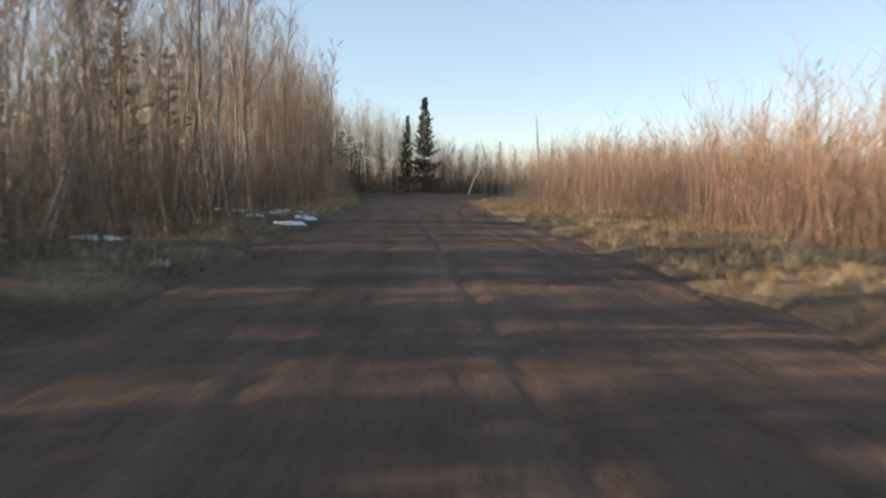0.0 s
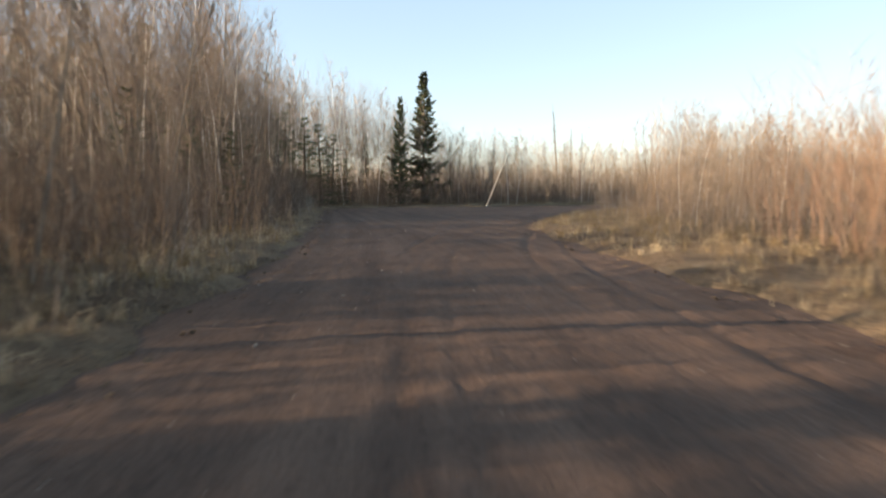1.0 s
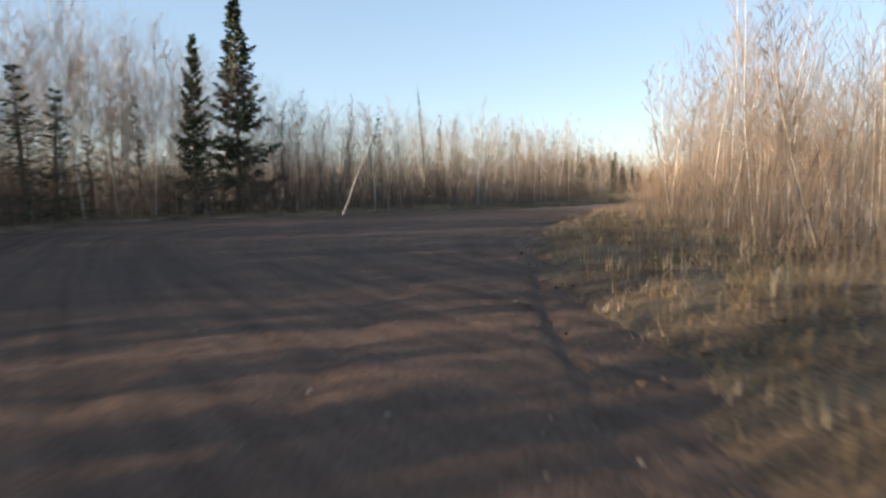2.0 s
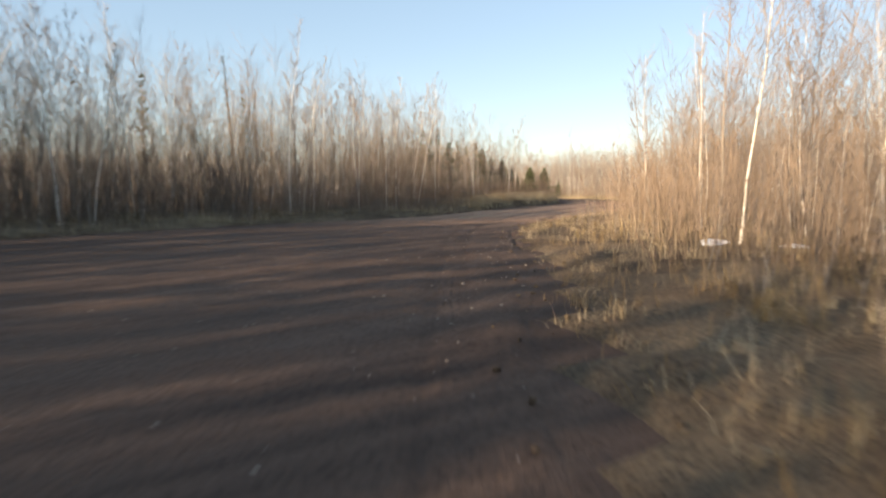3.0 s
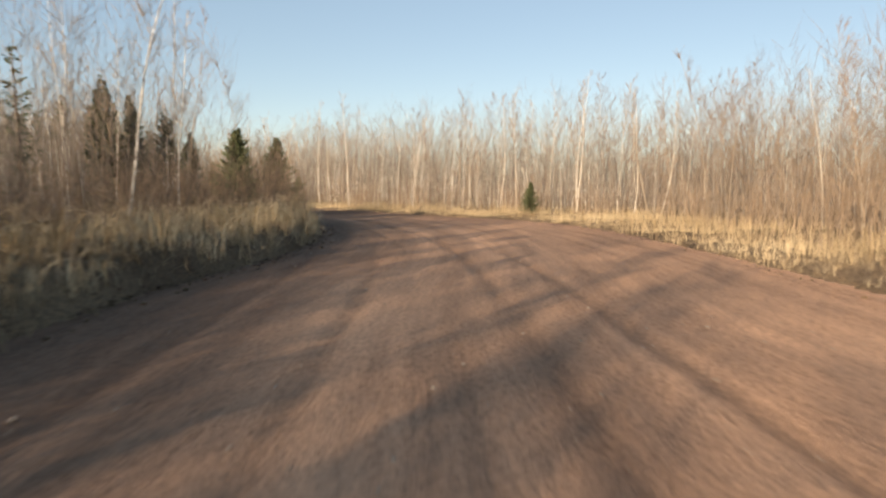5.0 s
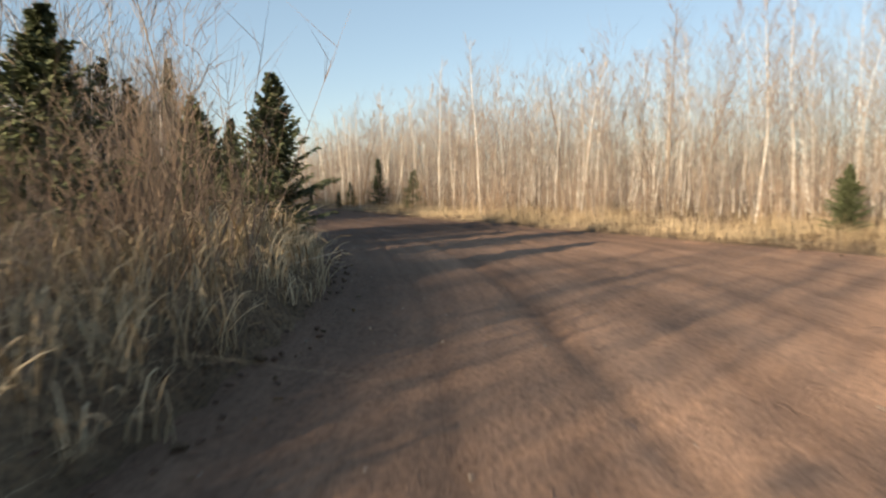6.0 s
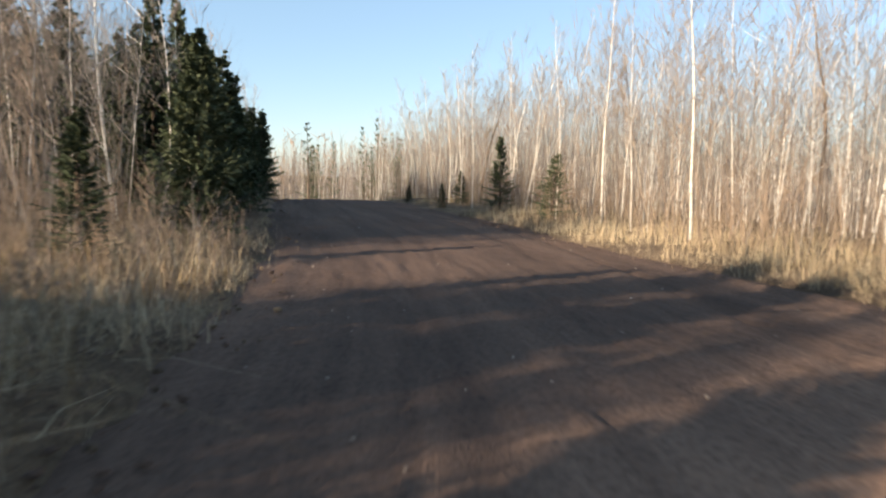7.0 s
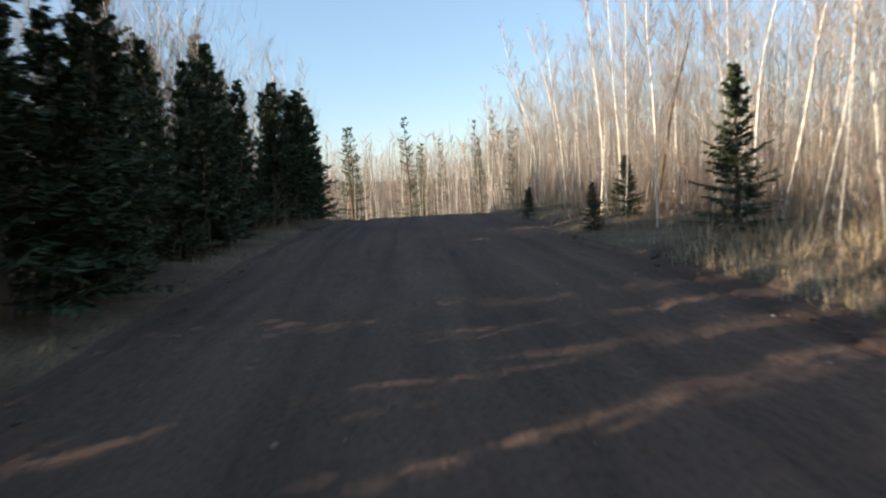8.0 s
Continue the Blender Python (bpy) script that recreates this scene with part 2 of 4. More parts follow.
def sheet_faces(nu, nv):
    i = np.arange(nu - 1)[:, None] * nv + np.arange(nv - 1)[None]
    return np.stack([i, i + nv, i + nv + 1, i + 1], -1).reshape(-1, 4)


def build_ground():
    far = np.array([60, 120, 250, 500, 1000, 2200.])
    xs = np.concatenate([-45 - far[::-1], np.arange(-45, 23.9, 0.75), np.arange(24, 41.9, 0.25), np.arange(42, 95.1, 0.75), 95 + far])
    ys = np.concatenate([-45 - far[::-1], np.arange(-45, 81.9, 0.75), np.arange(82, 111.9, 0.25), np.arange(112, 180.1, 0.75), 180 + far])
    x, y = (a.ravel() for a in np.meshgrid(xs, ys, indexing="ij"))
    v = np.stack([x, y, ground_height(x, y)], -1)
    return tagged(new("ground", mesh_object("ground", v, sheet_faces(len(xs), len(ys))[:, ::-1], FLOOR)),
                  "brown forest floor of dead leaves and flattened grass", "ground", kind="structure")


def build_road():
    """The dirt surface: crowned, with ruts, tyre marks and crumbled edges."""
    n = len(EDGE_L)
    length = np.concatenate([[0], np.cumsum(np.linalg.norm(np.diff((EDGE_L + EDGE_R) / 2, axis=0), axis=1))])
    s = np.arange(30.0, length[-1], 0.28)
    s = np.concatenate([np.arange(0, 30, 1.0), s])
    L = np.stack([np.interp(s, length, EDGE_L[:, k]) for k in (0, 1)], -1)
    R = np.stack([np.interp(s, length, EDGE_R[:, k]) for k in (0, 1)], -1)
    u = np.concatenate([[-0.10, -0.05], np.concatenate([np.linspace(0, 0.93, 86), np.linspace(0.937, 1, 16)]), [1.05, 1.10]])
    P = L[:, None] + (R - L)[:, None] * u[None, :, None]
    x, y = P[..., 0], P[..., 1]
    flat = P.reshape(-1, 2)
    dt, st = line_distance(flat, TRACK)
    lat = (dt * np.sign(st)).reshape(x.shape)
    w = np.linalg.norm(R - L, axis=1)[:, None]
    edge = np.minimum(u[None], 1 - u[None]) * w
    z = 0.05 * np.clip(edge / 1.5, -1, 1) + 0.012 * lumps(2 * x, 2 * y) + 0.008 * lumps(7 * x, 6 * y, 1.0)
    z += 0.012 * lumps(11 * x, 13 * y, 4.0)
    wander = 0.12 * np.sin(s / 7.0)[:, None]
    rut = np.zeros_like(z)
    for off, wide, deep in ((-0.85, 0.09, 0.035), (0.72, 0.08, 0.03), (-1.75, 0.10, 0.04), (1.9, 0.09, 0.025), (0.15, 0.06, 0.02), (-0.25, 0.06, 0.016), (-2.6, 0.09, 0.03)):
        q = lat - off - wander * (1 + 0.4 * off)
        amount = np.exp(-(q / wide) ** 2) * np.clip(0.55 + 0.8 * np.sin(s / 9.0 + 5 * off), 0, 1)[:, None]
        z -= deep * amount
        z += 0.4 * deep * np.exp(-((np.abs(q) - 2.0 * wide) / (0.6 * wide)) ** 2) * amount
        rut = np.maximum(rut, np.interp(y, [48, 56, 80, 88], [0.14, 0.45, 0.45, 0.28]) * amount)
    band = np.clip(1.6 - np.abs(lat + 0.14) / 0.2, 0, 1) * np.clip((y - 52) / 4, 0, 1) * np.clip((84 - y) / 5, 0, 1)      # the tread of a lorry tyre
    z -= 0.014 * band
    dr = line_distance(flat, EDGE_R)[0].reshape(x.shape)
    cut = np.exp(-((dr - 0.10 - 0.05 * lumps(3 * x, 3 * y)) / 0.038) ** 2) * (u[None] > 0.5) * np.clip(0.55 + 0.8 * lumps(4 * x, 4 * y, 6.0), 0, 1) * np.clip((y - 59.9) / 1.0, 0, 1) * np.clip((67.5 - y) / 4, 0, 1)
    z -= 0.08 * cut                                              # a wheel has torn the inner edge of the bend
    # the tear's own shadow is painted in too, as darker dirt
    rut = np.maximum(rut, 0.5 * cut)
    ridge = np.clip(0.5 + 0.9 * lumps(x * 0.7, y * 0.7, 3.0), 0, 1)
    z += 0.07 * np.exp(-((edge - 0.35) / 0.16) ** 2) * ridge * (1 + 0.6 * lumps(9 * x, 9 * y, 2.0)) * np.where((u[None] > 0.5) & (y > 26) & (y < 72), 0.15, 0.6)
    z += np.random.default_rng(3).normal(0, 0.0055, z.shape)
    z = np.where(u[None] < 0, 0.012 + u[None] * 0.5, np.where(u[None] > 1, 0.012 + (1 - u[None]) * 0.5, z))
    v = np.stack([x, y, z + fall(x, y)], -1).reshape(-1, 3)
    me = mesh_object("road", v, sheet_faces(len(s), len(u))[:, ::-1], DIRT)
    uv = np.stack([np.repeat(s, len(u)), (u[None] * w).ravel()], -1)
    layer = me.uv_layers.new(name="UVMap")
    li = np.empty(len(me.loops), np.int32)
    me.loops.foreach_get("vertex_index", li)
    layer.data.foreach_set("uv", uv[li].astype(np.float32).ravel())
    # sand plus painted sun on the bend; painted shade along the bank's foot
    for key, val in (("rut", rut), ("lat", lat), ("tread", band), ("sunlit_sand", np.where((y > 82) & (u[None] < 0.6), np.clip((u[None] * w - 0.3) / 2.2, 0.15, 1), 1) * np.clip((y + 0.8 * np.clip(x - 16, -8, 8) + 3 * lumps(0.5 * x, 0.5 * y) - 66) / 16, 0, 1) * np.clip((106 - y + 3 * lumps(0.5 * x, 0.5 * y, 1.0)) / 12, 0, 1))):
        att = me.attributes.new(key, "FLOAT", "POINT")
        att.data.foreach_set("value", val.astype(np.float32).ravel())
    return tagged(new("road", me), "reddish-brown dirt road with tyre ruts and crumbly edges", "dirt road", kind="structure")


build_ground()
build_road()


# ---- shapes of plants ----
class Shape:
    """Vertices and triangles of many small tubes, twigs and blades, gathered with numpy."""

    def __init__(self):
        self.v, self.f, self.n = [], [], 0

    def add(self, v, f):
        if f.shape[1] == 4:
            f = np.concatenate([f[:, :3], f[:, [0, 2, 3]]], 0)
        self.v.append(v)
        self.f.append(f + self.n)
        self.n += len(v)

    def twigs(self, b0, b1, r):
        """Slender three-sided twigs that end in a point."""
        n = len(b0)
        way = b1 - b0
        way = way / (np.linalg.norm(way, axis=1, keepdims=True) + 1e-9)
        a = np.cross(way, np.where(np.abs(way[:, 2:]) > 0.9, [[1.0, 0, 0]], [[0, 0, 1.0]]))
        a /= np.linalg.norm(a, axis=1, keepdims=True) + 1e-9
        b = np.cross(way, a)
        ring = [b0 + np.reshape(r, (-1, 1)) * (math.cos(q) * a + math.sin(q) * b) for q in (0.3, 2.394, 4.489)]
        k = np.arange(n)[:, None] * 4
        self.add(np.stack(ring + [b1], 1).reshape(-1, 3), np.concatenate([k + [0, 1, 3], k + [1, 2, 3], k + [2, 0, 3]], 0))

    def tube(self, line, radii, sides=3, twist=0.0):
        line, radii = np.asarray(line, float), np.asarray(radii, float)
        way = np.gradient(line, axis=0)
        way /= np.linalg.norm(way, axis=1, keepdims=True) + 1e-9
        ref = np.where(np.abs(way[:, 2:]) > 0.9, [[1.0, 0, 0]], [[0, 0, 1.0]])
        a = np.cross(way, ref)
        a /= np.linalg.norm(a, axis=1, keepdims=True) + 1e-9
        b = np.cross(way, a)
        ang = np.arange(sides) * 2 * math.pi / sides + twist
        ring = line[:, None] + radii[:, None, None] * (np.cos(ang)[None, :, None] * a[:, None] + np.sin(ang)[None, :, None] * b[:, None])
        k, j = np.arange(len(line) - 1)[:, None] * sides, np.arange(sides)[None]
        j2 = (j + 1) % sides
        self.add(ring.reshape(-1, 3), np.stack([k + j, k + j2, k + sides + j2, k + sides + j], -1).reshape(-1, 4))

    def arrays(self):
        return np.vstack(self.v), np.vstack(self.f)

    def mesh(self, name, mat, smooth=True):
        return mesh_object(name, *self.arrays(), mat, smooth)


def rise(rng, start, way, length, n, curl, jitter):
    """A wavering line that bends upwards."""
    way = np.array(way, float)
    pts = [np.array(start, float)]
    for _ in range(n):
        way = way + np.array([0, 0, curl]) + rng.normal(0, jitter, 3)
        way /= np.linalg.norm(way)
        pts.append(pts[-1] + way * length / n)
    return np.array(pts)


def sprout(rng, at, ang, sway, low, high, length):
    """Ends of twigs that leave the points outwards and upwards."""
    n = len(at)
    a = ang + rng.normal(0, sway, n)
    way = np.stack([np.cos(a), np.sin(a), rng.uniform(low, high, n)], -1)
    return at + way / np.linalg.norm(way, axis=1, keepdims=True) * np.reshape(length, (-1, 1)), a


def bare_tree(rng, height, radius, branches, twigs, first=0.35, spread=0.22, lean=0.03, fine=3, sides=6, thick=1.0):
    """A leafless tree: the shapes of its trunk and of its crown of branches and twigs."""
    trunk, crown = Shape(), Shape()
    way = np.array([rng.normal(0, lean), rng.normal(0, lean), 1.0])
    line = rise(rng, (0, 0, -0.15), way, height, 9 if sides > 3 else 5, 0.04, 0.05)
    h = np.linspace(0, 1, len(line))
    trunk.tube(line, radius * (1.12 - h) ** 0.9 * np.where(h == 0, 1.3, 1) + 0.002, sides)
    for i in range(branches):
        f = first + (0.97 - first) * (i + rng.random()) / branches
        at = np.array([np.interp(f, h, line[:, k]) for k in range(3)])
        ang, up = rng.random() * 2 * math.pi, rng.uniform(0.8, 2.0)
        size = height * spread * (1.15 - f) ** 0.6 * rng.uniform(0.6, 1.2)
        limb = rise(rng, at, (math.cos(ang), math.sin(ang), up), size, 3 if sides > 3 else 2, 0.14, 0.14)
        r = max(radius * (1.1 - f) * 0.30, 0.005) * thick
        crown.tube(limb, np.linspace(r, 0.003 * thick, len(limb)), 3, rng.random() * 6)
        g = rng.uniform(0.12, 1.0, twigs)
        p = np.stack([np.interp(g, np.linspace(0, 1, len(limb)), limb[:, k]) for k in range(3)], -1)
        q, a2 = sprout(rng, p, np.full(twigs, ang), 1.0, 0.4, 2.2, size * rng.uniform(0.3, 0.75, twigs))
        crown.twigs(p, q, np.full(twigs, 0.0052 * thick))
        if fine:
            p2 = np.repeat(p, fine, 0) + np.repeat(q - p, fine, 0) * rng.uniform(0.2, 0.95, (twigs * fine, 1))
            q2, _ = sprout(rng, p2, np.repeat(a2, fine), 1.3, 0.2, 2.0, size * rng.uniform(0.15, 0.42, twigs * fine))
            crown.twigs(p2, q2, np.full(twigs * fine, 0.0040 * thick))
    return trunk, crown


def shrub(rng, height, stems, width, twigs):
    """A thicket of thin upright stems, and their twigs."""
    s, t = Shape(), Shape()
    for _ in range(stems):
        a, r = rng.random() * 2 * math.pi, width * math.sqrt(rng.random())
        h = height * rng.uniform(0.5, 1.08)
        line = rise(rng, (r * math.cos(a), r * math.sin(a), -0.05), (0.3 * r * math.cos(a) + rng.normal(0, 0.16), 0.3 * r * math.sin(a) + rng.normal(0, 0.16), 1), h, 3, 0.05, 0.13)
        s.tube(line, np.linspace(rng.uniform(0.006, 0.011), 0.002, 4), 3, rng.random() * 6)
        f = rng.uniform(0.25, 0.98, twigs)
        p = np.stack([np.interp(f, np.linspace(0, 1, 4), line[:, k]) for k in range(3)], -1)
        t.twigs(p, sprout(rng, p, rng.uniform(0, 6.283, twigs), 0.2, 0.4, 2.0, h * rng.uniform(0.12, 0.32, twigs))[0], np.full(twigs, 0.0048))
    return s, t


def conifer(rng, height, radius, whorls, per, droop=-0.25, sprigs=10, bare=0.06):
    """A spruce or young pine: trunk, and a crown of boughs set with flat sprigs of needles."""
    trunk, crown = Shape(), Shape()
    line = rise(rng, (0, 0, -0.1), (rng.normal(0, 0.015), rng.normal(0, 0.015), 1), height, 6, 0.02, 0.012)
    trunk.tube(line, np.linspace(0.016 * height + 0.012, 0.006, 7), 6)
    for w in range(whorls):
        f = bare + (0.985 - bare) * (w / (whorls - 1)) ** 0.92
        reach = radius * (1 - f) ** 0.85 + 0.05
        turn = rng.random() * 6.28
        for k in range(per):
            if rng.random() < 0.12:
                continue
            ang = turn + k * 6.283 / per + rng.normal(0, 0.25)
            size = reach * rng.uniform(0.45, 1.22)
            at = np.array([line[0, 0], line[0, 1], f * height + rng.normal(0, 0.02 * height)])
            at[:2] = [np.interp(f, np.linspace(0, 1, 7), line[:, j]) for j in (0, 1)]
            up = droop * (1 - f) + 0.75 * f
            limb = rise(rng, at, (math.cos(ang), math.sin(ang), up), size, 2, 0.14, 0.06)
            crown.tube(limb, np.linspace(0.012, 0.004, 3), 3)
            out = np.array([math.cos(ang), math.sin(ang), 0])
            cross = np.array([-math.sin(ang), math.cos(ang), 0])
            for q in range(sprigs):
                g = 0.12 + 0.88 * (q + rng.random()) / sprigs
                p = np.array([np.interp(g, np.linspace(0, 1, 3), limb[:, j]) for j in range(3)])
                side = 1 if q % 2 else -1
                dirn = out * rng.uniform(0.4, 1.0) + cross * side * rng.uniform(0.4, 1.0) + np.array([0, 0, rng.normal(-0.05, 0.28)])
                dirn /= np.linalg.norm(dirn)
                ln = (0.09 + 0.21 * size * (1.15 - g)) * rng.uniform(0.7, 1.3)
                wid = np.cross(dirn, [0, 0, 1.0]) * (0.020 + 0.03 * ln) + np.array([0, 0, rng.normal(0, 0.012)])
                lift = np.array([0, 0, 0.016])
                m1 = p + dirn * ln * 0.45
                tip = p + dirn * ln - np.array([0, 0, 0.04 * ln])
                v = np.array([p, m1 - wid * 1.25 - lift, m1 + lift, m1 + wid * 1.25 - lift, tip])
                crown.add(v, np.array([[0, 1, 4, 2], [0, 2, 4, 3]]))
    return trunk, crown


def plant(name, label, category, trunk, crown, trunk_mat, crown_mat, group, part_name="crown"):
    """A tree of two parts: the trunk, and the crown under it."""
    root = new(name)
    for nm, sh, mat in (("brushwood" if part_name == "spray" else "trunk", trunk, trunk_mat), (part_name, crown, crown_mat)):
        ob = new(nm, sh.mesh(nm, mat, nm == "trunk"))
        ob.parent = root
        if nm in ("brushwood", "spray"):
            tagged(ob, kind="stuff")
    return tagged(root, label, category, group)


# ---- where things grow ----
rng = np.random.default_rng(7)


def scatter(cell, x0, x1, y0, y1):
    """Jittered points, with their distance from the road and side."""
    xs, ys = np.meshgrid(np.arange(x0, x1, cell), np.arange(y0, y1, cell))
    p = np.stack([xs.ravel(), ys.ravel()], -1) + rng.uniform(0, cell, (xs.size, 2))
    d, side = road_distance(p)
    return p, d, side


def stand(x, y):
    return float(ground_height(np.array([x]), np.array([y]))[0])


def setback(p, side):
    """How far from the road's edge the trees begin."""
    y = p[:, 1]
    left = np.interp(y, [0, 25, 34, 60, 72, 90, 100, 108, 150], [2.0, 1.8, 2.5, 1.8, 1.9, 2.2, 1.6, 2.0, 1.2])
    right = np.interp(y, [0, 20, 40, 60, 75, 90, 100, 112, 150], [4.2, 4.0, 4.0, 3.2, 2.6, 3.6, 3.0, 1.3, 1.3])
    return np.where(side < 0, left, right)


def stature(x, y, side):
    """Height of the broadleaf trees."""
    if side < 0:
        tall = float(np.interp(y, [0, 30, 40, 70, 80, 92, 105, 130, 160], [9.5, 9.5, 10.5, 10.5, 7.0, 6.0, 5.6, 6.5, 7.0]))
        return tall if y < 55 or y > 92 else float(np.interp(x, [-6, 2], [tall, 6.8]))
    return float(np.interp(y, [0, 35, 46, 56, 66, 80, 95, 115, 135, 160], [4.2, 4.4, 5.8, 6.4, 5.0, 5.0, 6.0, 6.2, 6.0, 6.5]))


def open_gap(x, y):
    """Narrow gaps in the woods by the left bend, through which the low sun reaches the road."""
    o = 0.946 * y - 0.326 * x
    return (x > 12) & (x < 39) & (y > 94) & (((o > 89.4) & (o < 93.1)) | ((o > 94.8) & (o < 95.4)) | ((o > 83.8) & (o < 85.3)) | ((o > 79.5) & (o < 82.5)))


HEIGHT = 6.0
birches, aspens, far_kinds = [], [], []
for i in range(6):
    t, c = bare_tree(rng, HEIGHT * rng.uniform(0.92, 1.08), rng.uniform(0.016, 0.026), 18, 8, 0.36, 0.17, 0.07, 3)
    birches.append(plant("birch_tree", "slender leafless birch with white bark and fine brown twigs", "birch tree", t, c, BIRCH, PALE_TWIG, "roadside birches"))
for i in range(6):
    t, c = bare_tree(rng, HEIGHT * rng.uniform(0.92, 1.08), rng.uniform(0.015, 0.027), 18, 8, 0.25, 0.18, 0.08, 3)
    aspens.append(plant("aspen_tree", "leafless young aspen with grey-brown bark and bare twigs", "aspen tree", t, c, ASPEN, TWIG, "roadside aspens"))
for i in range(8):
    t, c = bare_tree(rng, HEIGHT * rng.uniform(0.92, 1.08), rng.uniform(0.016, 0.026), 9, 6, 0.3, 0.19, 0.06, 2, 3, 1.4)
    far_kinds.append((t.arrays(), c.arrays()))
shrubs_red, shrubs_tan, shrubs_brown = [], [], []
for kinds, name, label, size, stems, mat, group in (
        (shrubs_red, "willow_shrub", "dense leafless shrub of reddish-brown upright twigs", 3.0, 25, RED_TWIG, "roadside willows"),
        (shrubs_tan, "alder_shrub", "leafless tan-brown shrub with many thin stems", 2.2, 22, TAN_TWIG, "roadside brush"),
        (shrubs_brown, "hazel_shrub", "dark brown leafless shrub crowding under the trees", 3.2, 30, TWIG, "shaded brush")):
    for _ in range(4):
        st, tw = shrub(rng, size, stems, 0.75, 7)
        kinds.append(plant(name, label, "shrub", st, tw, mat, mat, group, "spray"))
spruces, pines, tall_spruces = [], [], []
for i in range(4):
    t, c = conifer(rng, 4.0, 1.0, 20, 7, -0.15, 22)
    spruces.append(plant("spruce_tree", "dark green spruce with drooping boughs down to the grass", "spruce tree", t, c, CONIFER_BARK, NEEDLE, "roadside spruces"))
for i in range(2):
    t, c = conifer(rng, 4.0, 1.0, 13, 5, -0.15, 6)
    spruces.append(plant("spruce_tree", "dark green spruce back among bare trees, many added only for shade", "spruce tree", t, c, CONIFER_BARK, NEEDLE, "woodland spruces"))
for i in range(2):
    t, c = conifer(rng, 3.4, 1.35, 22, 10, 0.0, 32, 0.05)
    pines.append(plant("spruce_tree", "broad bushy young spruce standing in tall dead grass", "spruce tree", t, c, CONIFER_BARK, PINE, "young spruces"))

for i in range(2):
    t, c = conifer(rng, 4.0, 1.0, 24, 7, -0.2, 20)
    tall_spruces.append(plant("spruce_tree", "tall dense dark spruce towering at the clearing", "spruce tree", t, c, CONIFER_BARK, NEEDLE, "clearing spruces"))


def put(model, x, y, scale, turn=None, lean=(0, 0), wide=1.0):
    ob = copy_thing(model, pose(x, y, stand(x, y) - 0.02, lean[0], lean[1], rng.uniform(0, 360) if turn is None else turn))
    ob.scale = (scale * wide, scale * wide, scale)
    return ob


far_shapes = {}


def far_tree(key, kind, x, y, scale, wide=1.0):
    """Add a distant tree to the joined woods."""
    (tv, tf), (cv, cf) = far_kinds[kind]
    a = rng.uniform(0, 6.283)
    m = np.array([[math.cos(a), -math.sin(a), 0], [math.sin(a), math.cos(a), 0], [0, 0, 1]]) * np.array([scale * wide, scale * wide, scale])
    at = np.array([x, y, 0.1 + float(fall(np.array(x), np.array(y)))])
    far_shapes.setdefault(key + "_trunks", Shape()).add(tv @ m.T + at, tf)
    far_shapes.setdefault(key + "_twigs", Shape()).add(cv @ m.T + at, cf)


# conifers that stand out, and unseen ones added to cast shade
for k, (x, y, h, wide) in enumerate(((-1.7, 68.1, 11.2, 0.88), (-3.35, 65.5, 8.9, 0.62))):
    put(tall_spruces[k], x, y, h / 4.0, wide=wide)
SPRUCES = [(-0.6, 26.8, 2.7, 1.0), (-2.4, 24.5, 3.6, 1.0), (-4.6, 32.0, 4.2, 0.9),
           (-5.4, 36, 4.0, 1.0), (-7.0, 41, 3.8, 1.1), (-9.5, 47, 4.6, 1.1), (-8.4, 51, 6.0, 1.1), (-8.9, 53.2, 6.4, 1.1), (-8.2, 55.4, 6.2, 1.1), (-7.6, 57.4, 6.0, 1.1), (-7.4, 59.4, 5.4, 1.1), (-7.0, 62, 3.6, 1.2), (-4.6, 65.2, 2.8, 1.3), (-1.0, 65.8, 2.4, 1.3), (1.0, 67.0, 2.2, 1.3), (-3.0, 66.5, 3.0, 1.2),
           (47.9, 122.7, 2.4, 1.2), (47.7, 118.6, 1.8, 1.2), (46.9, 125.9, 0.9, 1.2), (48.1, 127.3, 1.3, 1.2), (46.9, 131, 0.8, 1.2), (37.2, 107.0, 2.0, 1.1),
           (-12, 53, 5.5, 0.9), (-13.5, 57, 6.0, 0.9), (-11, 60, 5.0, 1.0), (-9, 64, 5.5, 0.9), (-6.5, 67, 6.0, 0.8), (-12, 67, 6.5, 0.9), (-14, 62, 6.5, 0.9), (-5.0, 71, 6.0, 0.8), (-9.5, 71, 7.0, 0.8), (-11.5, 45, 4.5, 1.0),
           (63.2, 214.0, 16, 0.6), (50.5, 177.5, 7.6, 0.8), (48.8, 178.5, 7.4, 0.8), (57, 196, 12.0, 0.6), (60, 190, 10.5, 0.6), (50.0, 146.0, 3.8, 0.9), (51.4, 147.6, 3.2, 0.9), (49.2, 150, 4.2, 0.8), (39.6, 150, 3.4, 1.1), (40.4, 153, 3.2, 1.1),
           (12.0, 99.0, 7.0, 0.7), (6.0, 94.0, 7.5, 0.7)]
# spruces added back from the left bend, mostly unseen, to cast its shade
SPRUCES += [(33.0, 103.6, 3.5, 1.1), (34.6, 105.0, 3.3, 1.1), (32.4, 104.6, 4.0, 1.1)]
